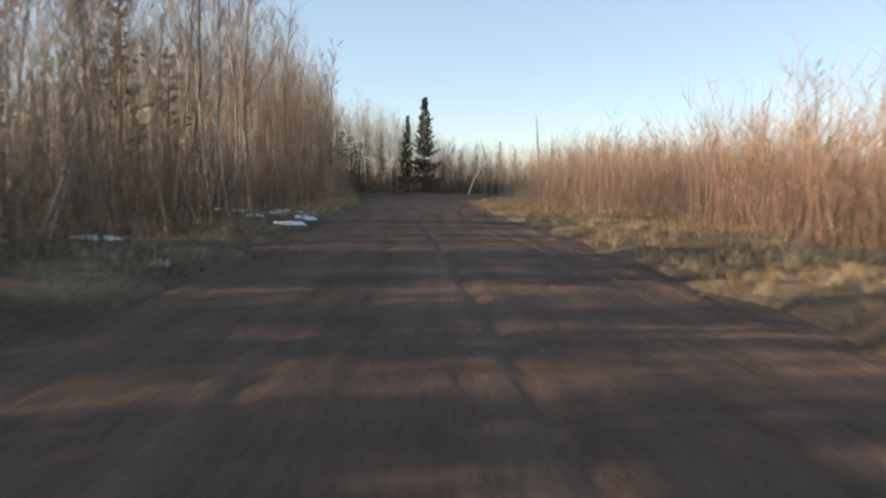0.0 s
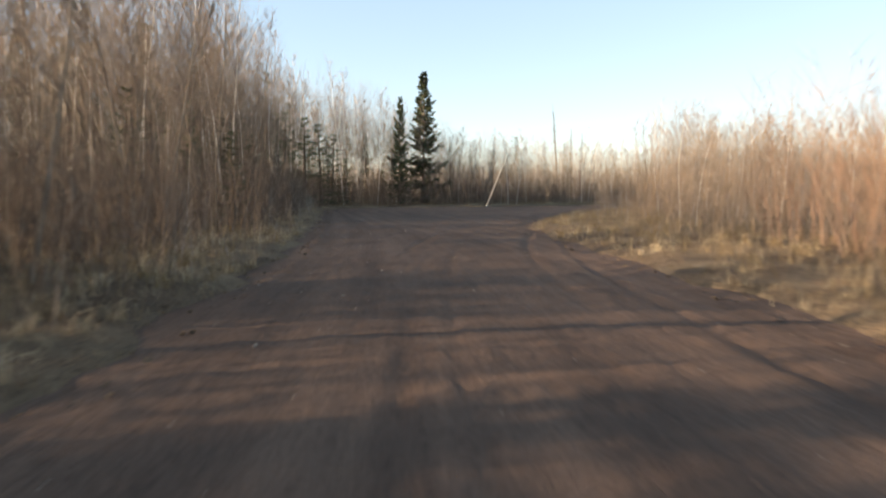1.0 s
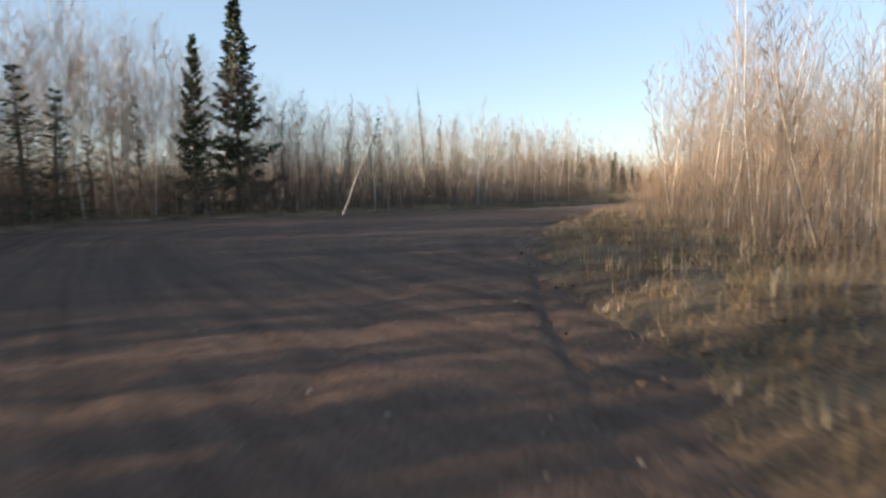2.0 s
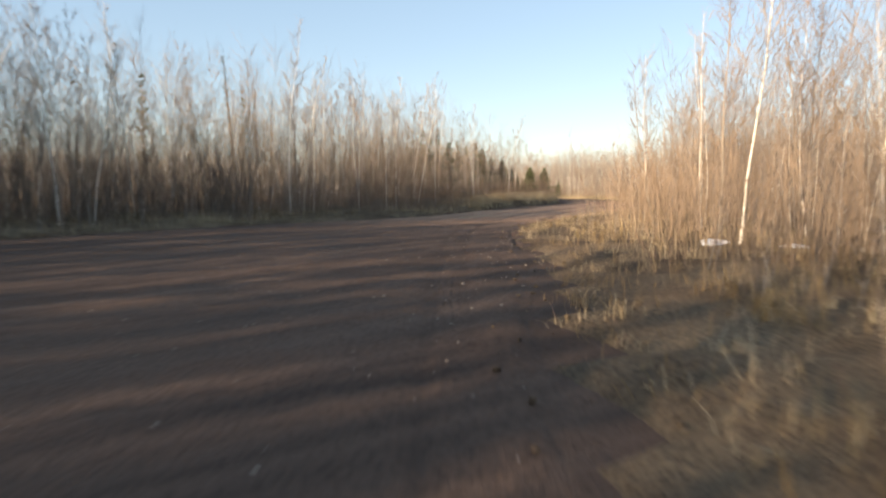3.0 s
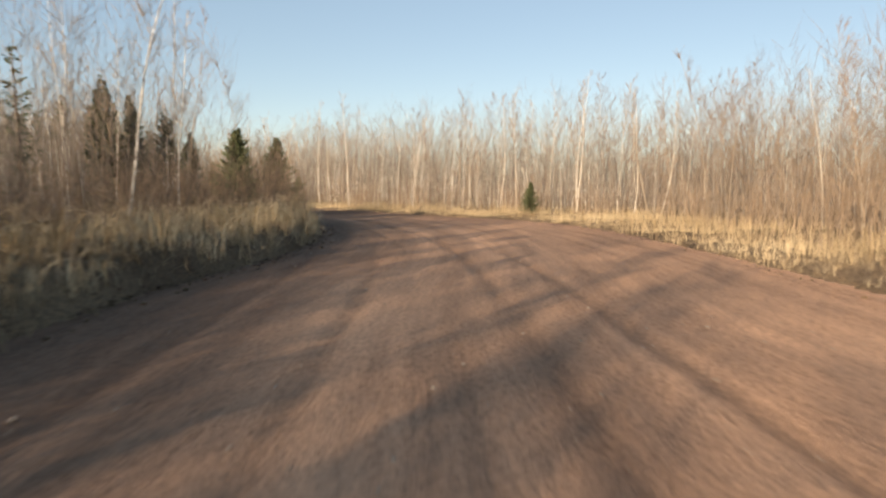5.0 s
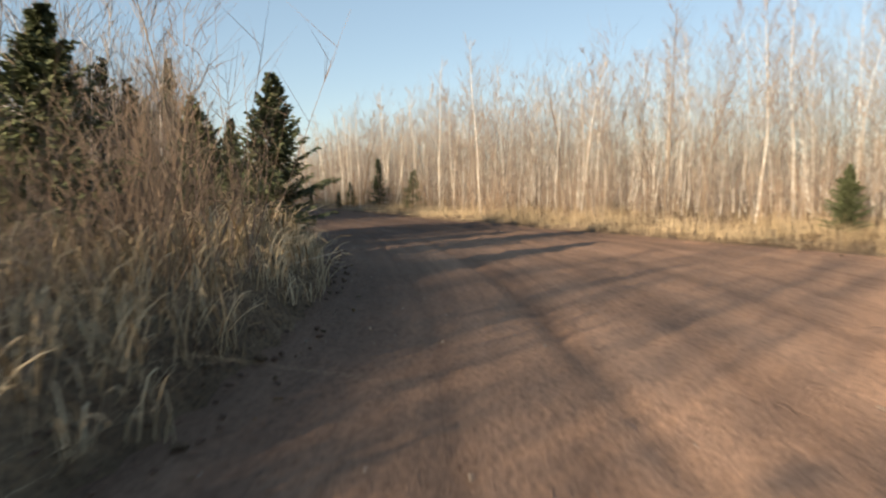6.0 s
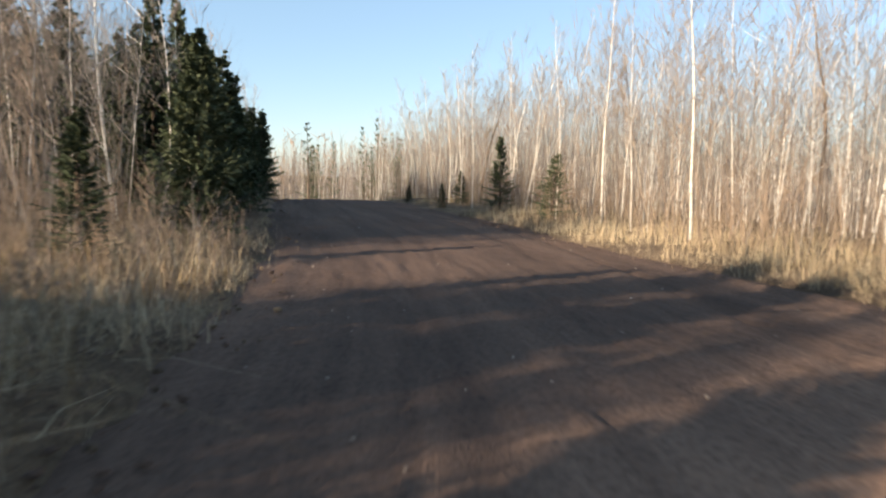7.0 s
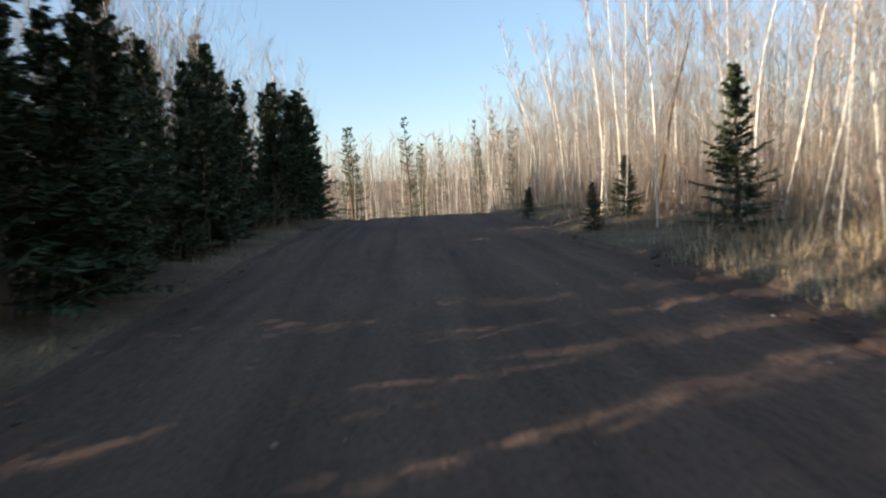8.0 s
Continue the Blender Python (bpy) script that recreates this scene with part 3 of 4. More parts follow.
SPRUCES += [(31.8, 102.9, 4.0, 1.1), (34.0, 103.7, 3.2, 1.1), (35.2, 104.2, 2.8, 1.1), (29.5, 102.2, 4.6, 1.1), (27.0, 100.4, 5.2, 1.1), (26.0, 101.6, 5.4, 1.1), (22.0, 87.0, 3.6, 1.2), (23.6, 87.8, 3.4, 1.2), (28.4, 109.2, 4.9, 0.75), (29.0, 111.1, 4.9, 0.6),
            # these three stand in view by the road
            (37.6, 110.4, 1.7, 1.0), (37.6, 119.0, 6.0, 0.75), (38.0, 122.5, 5.8, 0.75)]
for _ in range(22):                                             # hidden stand added to shade the last straight
    SPRUCES.append((rng.uniform(22, 34), rng.uniform(117, 132), rng.uniform(3.8, 5.4), rng.uniform(0.9, 1.1)))
for _ in range(30):                                             # hidden conifers added west of the start to shade the road
    x, off = rng.uniform(-16, 1), rng.uniform(-12, 9)
    SPRUCES.append((x, (off + 0.326 * x) / 0.946, rng.uniform(5.0, 7.5), rng.uniform(0.9, 1.2)))
for _ in range(46):                                             # tall hidden conifers added to shade the clearing
    x, off = rng.uniform(-25, -9.5), rng.uniform(27, 51)
    SPRUCES.append((x, (off + 0.326 * x) / 0.946, rng.uniform(6.0, 8.5), rng.uniform(0.9, 1.15)))
for _ in range(44):                                             # hidden conifers added deep in the woods to shade the first straight
    y = rng.uniform(-34, 24)
    SPRUCES.append((np.interp(y, EDGE_L[:60, 1], EDGE_L[:60, 0]) - rng.uniform(7, 26), y, rng.uniform(4.5, 8.0), rng.uniform(0.8, 1.1)))
for _ in range(14):
    SPRUCES.append((rng.uniform(-16, -8), rng.uniform(24, 48), rng.uniform(4.5, 6.5), rng.uniform(0.9, 1.1)))
for y in np.arange(115.0, 138.0, 1.9):
    SPRUCES.append((np.interp(y, EDGE_L[:205, 1], EDGE_L[:205, 0]) - rng.uniform(0.8, 1.7), y + rng.uniform(-0.6, 0.6), rng.uniform(0.8, 2.0), rng.uniform(1.0, 1.4)))
for y in np.arange(113.5, 141.0, 0.95):
    e = np.interp(y, EDGE_L[:205, 1], EDGE_L[:205, 0])
    # lighter-needled copies here: sunlight on the row is put into its colour
    if y < 117.5:
        put(pines[rng.integers(2)], e - rng.uniform(0.9, 1.9), y, rng.uniform(2.6, 3.4) / 3.4, wide=0.75)
        continue
    SPRUCES.append((e - rng.uniform(0.9, 1.9), y + rng.uniform(-0.4, 0.4), rng.uniform(2.6, 3.2 if y < 115 else 4.4), rng.uniform(0.85, 1.2)))
    SPRUCES.append((e - rng.uniform(2.8, 5.0), y + rng.uniform(-0.6, 0.6), rng.uniform(3.6, 5.2), rng.uniform(0.85, 1.1)))
    SPRUCES.append((e - rng.uniform(5.5, 9.0), y + rng.uniform(-0.6, 0.6), rng.uniform(3.8, 5.6), rng.uniform(0.85, 1.1)))
# deeper conifer rows added to keep the low sun off the clearing
for _ in range(36):
    SPRUCES.append((rng.uniform(-27, -11), rng.uniform(26, 74), rng.uniform(7.5, 11.5), rng.uniform(0.7, 0.9)))
for x, y, h, wide in SPRUCES:
    put(spruces[rng.integers(4)] if (h < 2.5 and x > 44) or (y > 95 and x > 28 and y < 140 and road_distance(np.array([[x, y]]))[0][0] < 8) else spruces[4 + rng.integers(2)], x, y, h / 4.0, wide=wide * (1.3 if h < 2 or (x < 0 and h < 7.4) else 1.0))
for x, y, h in ((36.8, 101.0, 2.4), (36.0, 102.2, 2.2), (47.3, 98.6, 1.3)):
    put(pines[rng.integers(2)], x, y, h / 3.4, wide=1.05)
put(pines[1], 34.0, 97.9, 2.3 / 3.4, wide=1.05)

for _ in range(16):
    put(spruces[4 + rng.integers(2)], rng.uniform(34, 62), rng.uniform(165, 200), rng.uniform(1.2, 2.3), wide=rng.uniform(0.9, 1.3))

# broadleaf trees: the nearest singly, the rest as joined woods
p, d, side = scatter(1.25, -48, 95, -40, 178)
back = setback(p, side)
keep = (d > back) & (d < 38) & (rng.random(len(p)) < np.where(d < back + 9, 0.55, np.where(d < 22, 0.07, 0.0)) * np.where(p[:, 1] < -12, 0.3, 1))
order = np.argsort(d - back)
count = {"birch": 0, "aspen": 0}
for i in order[keep[order]]:
    (x, y), s = p[i], side[i]
    if (s > 0 and y < 30 and d[i] < 14 and rng.random() < 0.6) or (s < 0 and open_gap(x, y)):
        continue
    h = stature(x, y, s) * rng.uniform(0.76, 1.03)
    white = rng.random() < float(np.interp(y, [0, 60, 85, 95], [0.4, 0.45, 0.6, 0.75]))
    if s < 0 and y < 36 and d[i] < back[i] + 3:
        white = rng.random() < 0.55
    if s > 0 and 66 < y < 97:
        white = rng.random() < 0.2
    key = "birch" if white else "aspen"
    near = d[i] < back[i] + 9 and -6 < y < 150
    if near and count[key] < 210:
        count[key] += 1
        put((birches if white else aspens)[rng.integers(6)], x, y, h / HEIGHT, None, (rng.normal(0, 3), rng.normal(0, 3)), rng.uniform(0.75, 1.0) if h < 7 else 0.8)
    else:
        far_tree(key, rng.integers(8), x, y, h / HEIGHT, 0.85)

# shrubs
p, d, side = scatter(1.15, -30, 75, -30, 150)
back = setback(p, side)
reds = tans = browns = 0
for i in np.argsort(d):
    (x, y), s = p[i], side[i]
    tilt = (rng.normal(0, 4), rng.normal(0, 4))
    if s > 0 and -10 < y < 24 + rng.uniform(-8, 6) and back[i] - 0.3 < d[i] < 16 and reds < 220:
        reds += 1
        put((shrubs_red if rng.random() < 0.8 else shrubs_tan)[rng.integers(4)], x, y, rng.uniform(0.65, 1.3), None, tilt)
    elif s < 0 and y < 84 and back[i] - 0.6 < d[i] < 8 and browns < 230 and rng.random() < (0.4 if y < 36 else 0.7):
        browns += 1
        put(shrubs_brown[rng.integers(4)], x, y, rng.uniform(0.55, 1.15) * min(1, 0.4 + 0.3 * d[i]), None, tilt)
    elif back[i] - 0.4 < d[i] < back[i] + 4.5 and ((s < 0 and y > 78) or (s > 0 and y > 14)) and tans < 220 and rng.random() < 0.55:
        tans += 1
        put(shrubs_tan[rng.integers(4)], x, y, rng.uniform(0.5, 1.0) * (1.25 if s > 0 and y < 85 else 0.85), None, tilt)

for _ in range(16):                                             # twigs crowding round the young pines
    x, y = rng.uniform(30.5, 36.2), 0
    y = np.interp(x, EDGE_L[120:205, 0], EDGE_L[120:205, 1]) + rng.uniform(1.6, 4.5)
    put((shrubs_brown if rng.random() < 0.6 else shrubs_tan)[rng.integers(4)], x, y, rng.uniform(0.45, 0.75))

for key, sh in far_shapes.items():
    mat = {"birch_trunks": BIRCH, "aspen_trunks": ASPEN, "birch_twigs": PALE_TWIG, "aspen_twigs": TWIG}[key]
    tagged(new("far_woods", sh.mesh("far_woods", mat)), "bare young woodland of thin pale and grey stems", "woods", kind="stuff")

# undergrowth: thin stems and twigs between the trees, and the woods beyond
def undergrowth(points, height, radius, sway=0.16, side=6, fine=0.005):
    sh = Shape()
    n = len(points)
    base = np.concatenate([points, 0.02 + fall(points[:, :1], points[:, 1:])], 1)
    lean = rng.normal(0, sway, (n, 2))
    tip = base + np.concatenate([lean * height[:, None], height[:, None]], 1)
    sh.twigs(base, tip, radius)
    for _ in range(side):
        f = rng.uniform(0.25, 0.95, n)
        b0 = base + (tip - base) * f[:, None]
        ln = np.minimum(height * rng.uniform(0.10, 0.30, n), 1.4)
        sh.twigs(b0, sprout(rng, b0, rng.uniform(0, 6.283, n), 0.1, 0.5, 2.4, ln)[0], np.minimum(radius * 0.5, fine))
    return sh


p, d, side = scatter(0.42, -34, 80, -14, 165)
back = setback(p, side)
want = np.where(side < 0, np.interp(p[:, 1], [30, 45, 70, 78, 95, 105], [0.5, 0.85, 0.85, 0.45, 0.4, 0.5]), np.interp(p[:, 1], [10, 30, 50, 88, 96], [0.3, 0.6, 0.9, 0.9, 0.4]))
ok = (d > 0.35 + 0.4 * back * (side > 0)) & (d < 15) & (rng.random(len(p)) < want * np.clip((15 - d) / 10, 0.15, 1))
p, d, side, back = p[ok], d[ok], side[ok], back[ok]
hh = np.where((side < 0) & (p[:, 1] < 72), 2.6, np.where(side > 0, 1.9, 1.7)) * rng.uniform(0.45, 1.35, len(p)) * np.clip(0.25 + 0.75 * d / (back + 0.5), 0.2, 1)
pick = rng.integers(0, 3, len(p))
pick = np.where((side > 0) & (p[:, 1] > 40) & (p[:, 1] < 95) & (rng.random(len(p)) < 0.6), 2, pick)
for half, mat, lab in ((0, TWIG, "dark brown leafless undergrowth among the trees"), (1, PALE_TWIG, "greyish leafless undergrowth among the trees"),
                       (2, TAN_TWIG, "tan leafless brush along the road")):
    q = pick == half
    tagged(new("undergrowth", undergrowth(p[q], hh[q], rng.uniform(0.005, 0.010, q.sum())).mesh("undergrowth", mat)), lab, "undergrowth", kind="stuff")
# the shade-coloured tangle at the foot of the western woods, and the dense brush inside the young woods
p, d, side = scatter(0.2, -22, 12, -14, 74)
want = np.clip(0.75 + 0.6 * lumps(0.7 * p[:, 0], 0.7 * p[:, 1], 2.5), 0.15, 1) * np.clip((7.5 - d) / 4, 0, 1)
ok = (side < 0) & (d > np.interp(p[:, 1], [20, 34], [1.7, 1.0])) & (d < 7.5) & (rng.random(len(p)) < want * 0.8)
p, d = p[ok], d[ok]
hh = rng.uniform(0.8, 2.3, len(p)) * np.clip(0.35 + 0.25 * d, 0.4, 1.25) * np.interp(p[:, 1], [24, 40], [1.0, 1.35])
tagged(new("dark_brush", undergrowth(p, hh, rng.uniform(0.006, 0.011, len(p)), 0.22, 8, 0.0055).mesh("dark_brush", SHADED_TWIG)), "leafless brush tangle at the foot of the woods, coloured as in shade", "brush", kind="stuff")
p, d, side = scatter(0.45, -20, 76, 4, 152)
back = setback(p, side)
ok = (d > back + 0.8) & (d < back + 14) & ((side > 0) | ((p[:, 1] > 72) & ~open_gap(p[:, 0], p[:, 1]))) & (rng.random(len(p)) < np.clip((15 + back - d) / 9, 0.2, 0.85))
p, side = p[ok], side[ok]
hh = np.array([stature(x, y, k) for (x, y), k in zip(p, side)]) * rng.uniform(0.3, 0.8, len(p))
half = rng.random(len(p)) < np.where(p[:, 1] < 90, 0.35, 0.7)
for q, mat, lab in ((half, PALE_TWIG, "greyish dense brush inside the young woods"), (~half, TAN_TWIG, "brown dense brush inside the young woods")):
    tagged(new("dense_brush", undergrowth(p[q], hh[q], rng.uniform(0.007, 0.013, q.sum()), 0.1, 9, 0.006).mesh("dense_brush", mat)), lab, "brush", kind="stuff")
p, d, side = scatter(0.16, 12, 42, 68, 116)
want = np.clip(0.6 + 0.7 * lumps(1.3 * p[:, 0], 1.3 * p[:, 1], 6.5), 0.1, 1)
ok = (side < 0) & (d > 0.3) & (d < 3.0) & (rng.random(len(p)) < want * np.interp(p[:, 1], [72, 84], [0.35, 0.75]))
p, d = p[ok], d[ok]
hh = rng.uniform(0.35, 1.1, len(p)) * np.clip(0.6 + 0.3 * d, 0.6, 1.3)
half = rng.random(len(p)) < 0.5
for q, mat, lab in ((half, TWIG, "brown tangled dead weeds along the bank"), (~half, TAN_TWIG, "pale brown tangled dead weeds along the bank")):
    tagged(new("bank_brush", undergrowth(p[q], hh[q], rng.uniform(0.004, 0.008, q.sum()), 0.35, 7, 0.0045).mesh("bank_brush", mat)), lab, "brush", kind="stuff")
# more brush in the shade colour, to darken the woods behind the bank
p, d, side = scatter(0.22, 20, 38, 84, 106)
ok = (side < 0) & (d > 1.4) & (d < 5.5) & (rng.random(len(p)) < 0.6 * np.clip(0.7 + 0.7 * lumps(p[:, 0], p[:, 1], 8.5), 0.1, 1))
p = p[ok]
tagged(new("dark_brush", undergrowth(p, rng.uniform(0.7, 1.9, len(p)), rng.uniform(0.005, 0.010, len(p)), 0.22, 8, 0.005).mesh("dark_brush", SHADED_TWIG)), "leafless brush tangle behind the bank, coloured as in shade", "brush", kind="stuff")
# close-grown saplings that fill the woods and shade the road
p, d, side = scatter(0.68, -44, 72, -48, 160)
back = setback(p, side)
lush = np.where(side < 0, np.interp(p[:, 1], [60, 78, 90, 99, 108, 125], [0.95, 0.8, 0.5, 0.5, 0.4, 0.5]), np.interp(p[:, 1], [25, 45, 70, 95, 110], [0.0, 0.4, 0.75, 0.85, 0.8]))
ok = ((side > 0) | ~open_gap(p[:, 0], p[:, 1])) & (d > back + np.where((side < 0) & (p[:, 1] < 60), 2.6, 0.8)) & (d < np.where(side < 0, 30, 20)) & (rng.random(len(p)) < lush * np.clip((d - back) / 4, 0.4, 1))
p, d, side = p[ok], d[ok], side[ok]
hh = rng.uniform(0.35, 0.9, len(p)) * np.array([stature(x, y, k) for (x, y), k in zip(p, side)])
pick = np.where(rng.random(len(p)) < np.where(side < 0, np.where(hh < 3.5, 0.5, 0.1), np.where(p[:, 1] < 97, 0.6, 0.15)), 0, np.where(rng.random(len(p)) < np.where(p[:, 1] < 100, 0.65, 0.2), 1, 2))
for k, mat, lab in ((0, TWIG, "close-grown thicket of dark bare saplings"), (1, ASPEN, "close-grown thicket of grey bare saplings"),
                    (2, BIRCH, "close-grown thicket of pale bare saplings")):
    q = pick == k
    tagged(new("sapling_thicket", undergrowth(p[q], hh[q], rng.uniform(0.010, 0.024, q.sum()), 0.07, 7, 0.0065).mesh("sapling_thicket", mat)), lab, "thicket", kind="stuff")
p, d, side = scatter(1.3, -70, 130, -20, 240)
ok = (d > 14) & (d < 80) & (rng.random(len(p)) < np.where(p[:, 1] > 150, 0.75, 0.5))
hh = rng.uniform(2.5, 5.2, ok.sum())
hh = hh * np.interp(p[ok, 1], [140, 170, 220], [1.0, 1.7, 2.2])
tagged(new("far_woods", undergrowth(p[ok], hh, np.full(ok.sum(), 0.035), 0.07, 9, 0.014).mesh("far_woods", PALE_TWIG)),
       "hazy distant woodland of bare stems", "woods", kind="stuff")

p = rng.uniform(0, 1, (5200, 2)) * np.array([6.283, 1.0])
p = np.stack([25 + np.cos(p[:, 0]) * (105 + 50 * p[:, 1]), 75 + np.sin(p[:, 0]) * (125 + 50 * p[:, 1])], -1)
hh = rng.uniform(5.0, 9.5, len(p)) - fall(p[:, 0], p[:, 1]) * 0.9
tagged(new("far_woods", undergrowth(p, hh, np.full(len(p), 0.14), 0.05, 9, 0.06).mesh("far_woods", TAN_TWIG)),
       "distant brown woodland along the horizon", "woods", kind="stuff")


# the fine twigs of the crowns
def crown_twigs(points, top, n, spread):
    sh = Shape()
    m = len(points)
    for _ in range(n):
        f = rng.uniform(0.42, 0.97, m)
        a = rng.uniform(0, 6.283, m)
        off = spread * rng.uniform(0.0, 0.8, m) * (1.25 - f)
        z0 = 0.05 + fall(points[:, 0], points[:, 1]) + top * f
        b0 = np.stack([points[:, 0] + np.cos(a) * off, points[:, 1] + np.sin(a) * off, z0], -1)
        ln = top * rng.uniform(0.08, 0.20, m)
        tilt = rng.uniform(0.15, 0.75, m)
        b1 = b0 + np.stack([np.cos(a) * ln * tilt, np.sin(a) * ln * tilt, ln * (1 - 0.5 * tilt)], -1)
        sh.twigs(b0, b1, np.full(m, 0.006))
    return sh


p, d, side = scatter(1.0, -30, 80, -12, 150)
back = setback(p, side)
ok = ((side > 0) | ~open_gap(p[:, 0], p[:, 1])) & (d > back + 0.3) & (d < back + 14) & (rng.random(len(p)) < np.clip((16 - d + back) / 12, 0.2, 0.9)) & ((side < 0) | (p[:, 1] > 36))
p, side = p[ok], side[ok]
top = np.array([stature(x, y, k) for (x, y), k in zip(p, side)]) * rng.uniform(0.72, 1.0, len(p))
half = rng.random(len(p)) < np.where(p[:, 1] < 97, 0.4, 0.75)
for q, mat in ((half, PALE_TWIG), (~half, TWIG)):
    tagged(new("crown_twigs", crown_twigs(p[q], top[q], 36, 1.0).mesh("crown_twigs", mat)), "hazy fine bare twigs in the tops of young trees", "twigs", kind="stuff")
p, d, side = scatter(0.9, -22, 4, 18, 74)
back = setback(p, side)
ok = (side < 0) & (d > back + 0.5) & (d < back + 10) & (rng.random(len(p)) < 0.75)
p, side = p[ok], side[ok]
top = np.array([stature(x, y, k) for (x, y), k in zip(p, side)]) * rng.uniform(0.62, 0.98, len(p))
tagged(new("crown_twigs", crown_twigs(p, top, 44, 1.4).mesh("crown_twigs", TWIG)), "hazy fine brown twigs in the tops of tall bare trees", "twigs", kind="stuff")
# low brown weeds on the verges
p, d, side = scatter(0.28, -12, 60, -8, 135)
ok = (d > 0.15) & (d < 4.2) & (rng.random(len(p)) < np.where(p[:, 1] < 62, 0.5, 0.22) * np.clip(0.6 + 0.9 * lumps(0.9 * p[:, 0], 0.9 * p[:, 1], 9.0), 0.1, 1))
p, d = p[ok], d[ok]
hh = rng.uniform(0.12, 0.5, len(p)) * np.clip(0.4 + 0.4 * d, 0.4, 1.2)
half = rng.random(len(p)) < 0.5
for q, mat in ((half, RED_TWIG), (~half, TWIG)):
    tagged(new("low_weeds", undergrowth(p[q], hh[q], rng.uniform(0.003, 0.006, q.sum()), 0.5).mesh("low_weeds", mat)), "low brown dead weeds and twigs on the verge", "weeds", kind="stuff")

for model in birches + aspens + spruces + pines + tall_spruces + shrubs_red + shrubs_tan + shrubs_brown:   # the patterns themselves stand in the woods behind
    i = rng.integers(1000)
    model.matrix_basis = pose(-30 + i * 0.05, -30 + rng.uniform(-8, 8), 0.1)


# ---- grass ----
def grass(points, height, width, per, lean):
    """Curved blades in tufts at the given points."""
    n = len(points) * per
    base = np.repeat(points, per, axis=0) + rng.normal(0, 0.11, (n, 2))
    z = np.repeat(ground_height(points[:, 0], points[:, 1]), per) - 0.02
    h = np.repeat(height, per) * rng.uniform(0.5, 1.15, n)
    a = rng.uniform(0, 6.283, n)
    out = np.stack([np.cos(a), np.sin(a)], -1)
    bend = np.abs(rng.normal(0, lean, n)) + 0.08
    w = width * rng.uniform(0.6, 1.4, n)
    cr = np.stack([-out[:, 1], out[:, 0]], -1)
    rows = []
    for f, ww in ((0.0, 1.0), (0.55, 0.8), (1.0, 0.15)):
        c = base + out * (h * bend * f * f)[:, None]
        zz = z + h * (f - 0.35 * bend * f * f)
        for sgn in (-1, 1):
            rows.append(np.concatenate([c + sgn * cr * (w * ww / 2)[:, None], zz[:, None]], 1))
    v = np.stack(rows, 1).reshape(-1, 3)
    k = np.arange(n)[:, None] * 6
    f = np.concatenate([k + [0, 1, 3, 2], k + [2, 3, 5, 4]], 0)
    return v, f


p, d, side = scatter(0.27, -22, 66, -9, 148)
ok = (d > 0.15) & (d < 5.5)
p, d, side = p[ok], d[ok], side[ok]
dense = np.clip(0.55 + 0.8 * lumps(p[:, 0] * 0.8, p[:, 1] * 0.8, 5.0), 0.08, 1) * np.clip(d / 0.5, 0.4, 1) * np.clip((6.5 - d) / 3, 0.3, 1)
dense = np.where((side > 0) & (p[:, 1] < 60), np.maximum(dense, 0.4), dense)
dense = np.where((side > 0) & (p[:, 1] > 78) & (p[:, 1] < 118) & (d < 3.5), np.maximum(dense, 0.75), dense)
ok = rng.random(len(p)) < dense * 0.75
p, d, side = p[ok], d[ok], side[ok]
tall = np.where((side < 0) & (p[:, 1] > 84) & (p[:, 1] < 112), 0.42, np.where((side > 0) & (p[:, 1] > 60), 0.42, 0.34))
hgt = tall * np.clip(0.4 + d / 2.2, 0.4, 1.2) * rng.uniform(0.6, 1.3, len(p))
sel = rng.random(len(p)) < np.where((side > 0) & (p[:, 1] > 78), 0.85, 0) + np.where((side > 0) & (p[:, 1] > 78), 0, 1) * np.where((side < 0) & (p[:, 1] < 30), 0.55, np.where((p[:, 1] < 56) | ((side < 0) & (p[:, 1] < 86)), 0.32, 0.6))
for mask, mat, lab in ((sel, STRAW, "dry straw-coloured grass along the road"), (~sel, DULL_GRASS, "flattened dull brown dead grass along the road")):
    tagged(new("dry_grass", mesh_object("dry_grass", *grass(p[mask], hgt[mask], 0.0064, 9, 0.95), mat, False)), lab, "grass", kind="stuff")
# pale standing straw along the outer verge of the left bend
p, d, side = scatter(0.15, 36, 52, 80, 122)
ok = (side > 0) & (d > 0.05) & (d < 3.6) & (rng.random(len(p)) < np.clip(0.55 + 0.8 * lumps(0.8 * p[:, 0], 0.8 * p[:, 1], 1.5), 0.1, 1) * np.clip((4 - d) / 1.5, 0, 1) * 0.6)
p = p[ok]
hgt = rng.uniform(0.2, 0.55, len(p)) * np.clip(0.8 + 0.5 * lumps(1.1 * p[:, 0], 1.1 * p[:, 1], 4.0), 0.4, 1.3)
tagged(new("standing_straw", mesh_object("standing_straw", *grass(p, hgt, 0.0062, 7, 0.7), STRAW, False)), "pale standing straw lit by the low sun", "grass", kind="stuff")
p, d, side = scatter(0.2, 2, 28, 60, 86)
ok = (side < 0) & (d > 0.0) & (d < 2.4) & (rng.random(len(p)) < np.clip(0.5 + 0.9 * lumps(0.9 * p[:, 0], 0.9 * p[:, 1], 0.7), 0.08, 1) * 0.55)
p = p[ok]
tagged(new("standing_straw", mesh_object("standing_straw", *grass(p, rng.uniform(0.2, 0.55, len(p)), 0.0062, 9, 0.9), STRAW, False)), "rough pale straw tufts at the edge of the bend", "grass", kind="stuff")
# tall bent dead grass on the bank of the left bend
p, d, side = scatter(0.14, 22, 42, 80, 114)
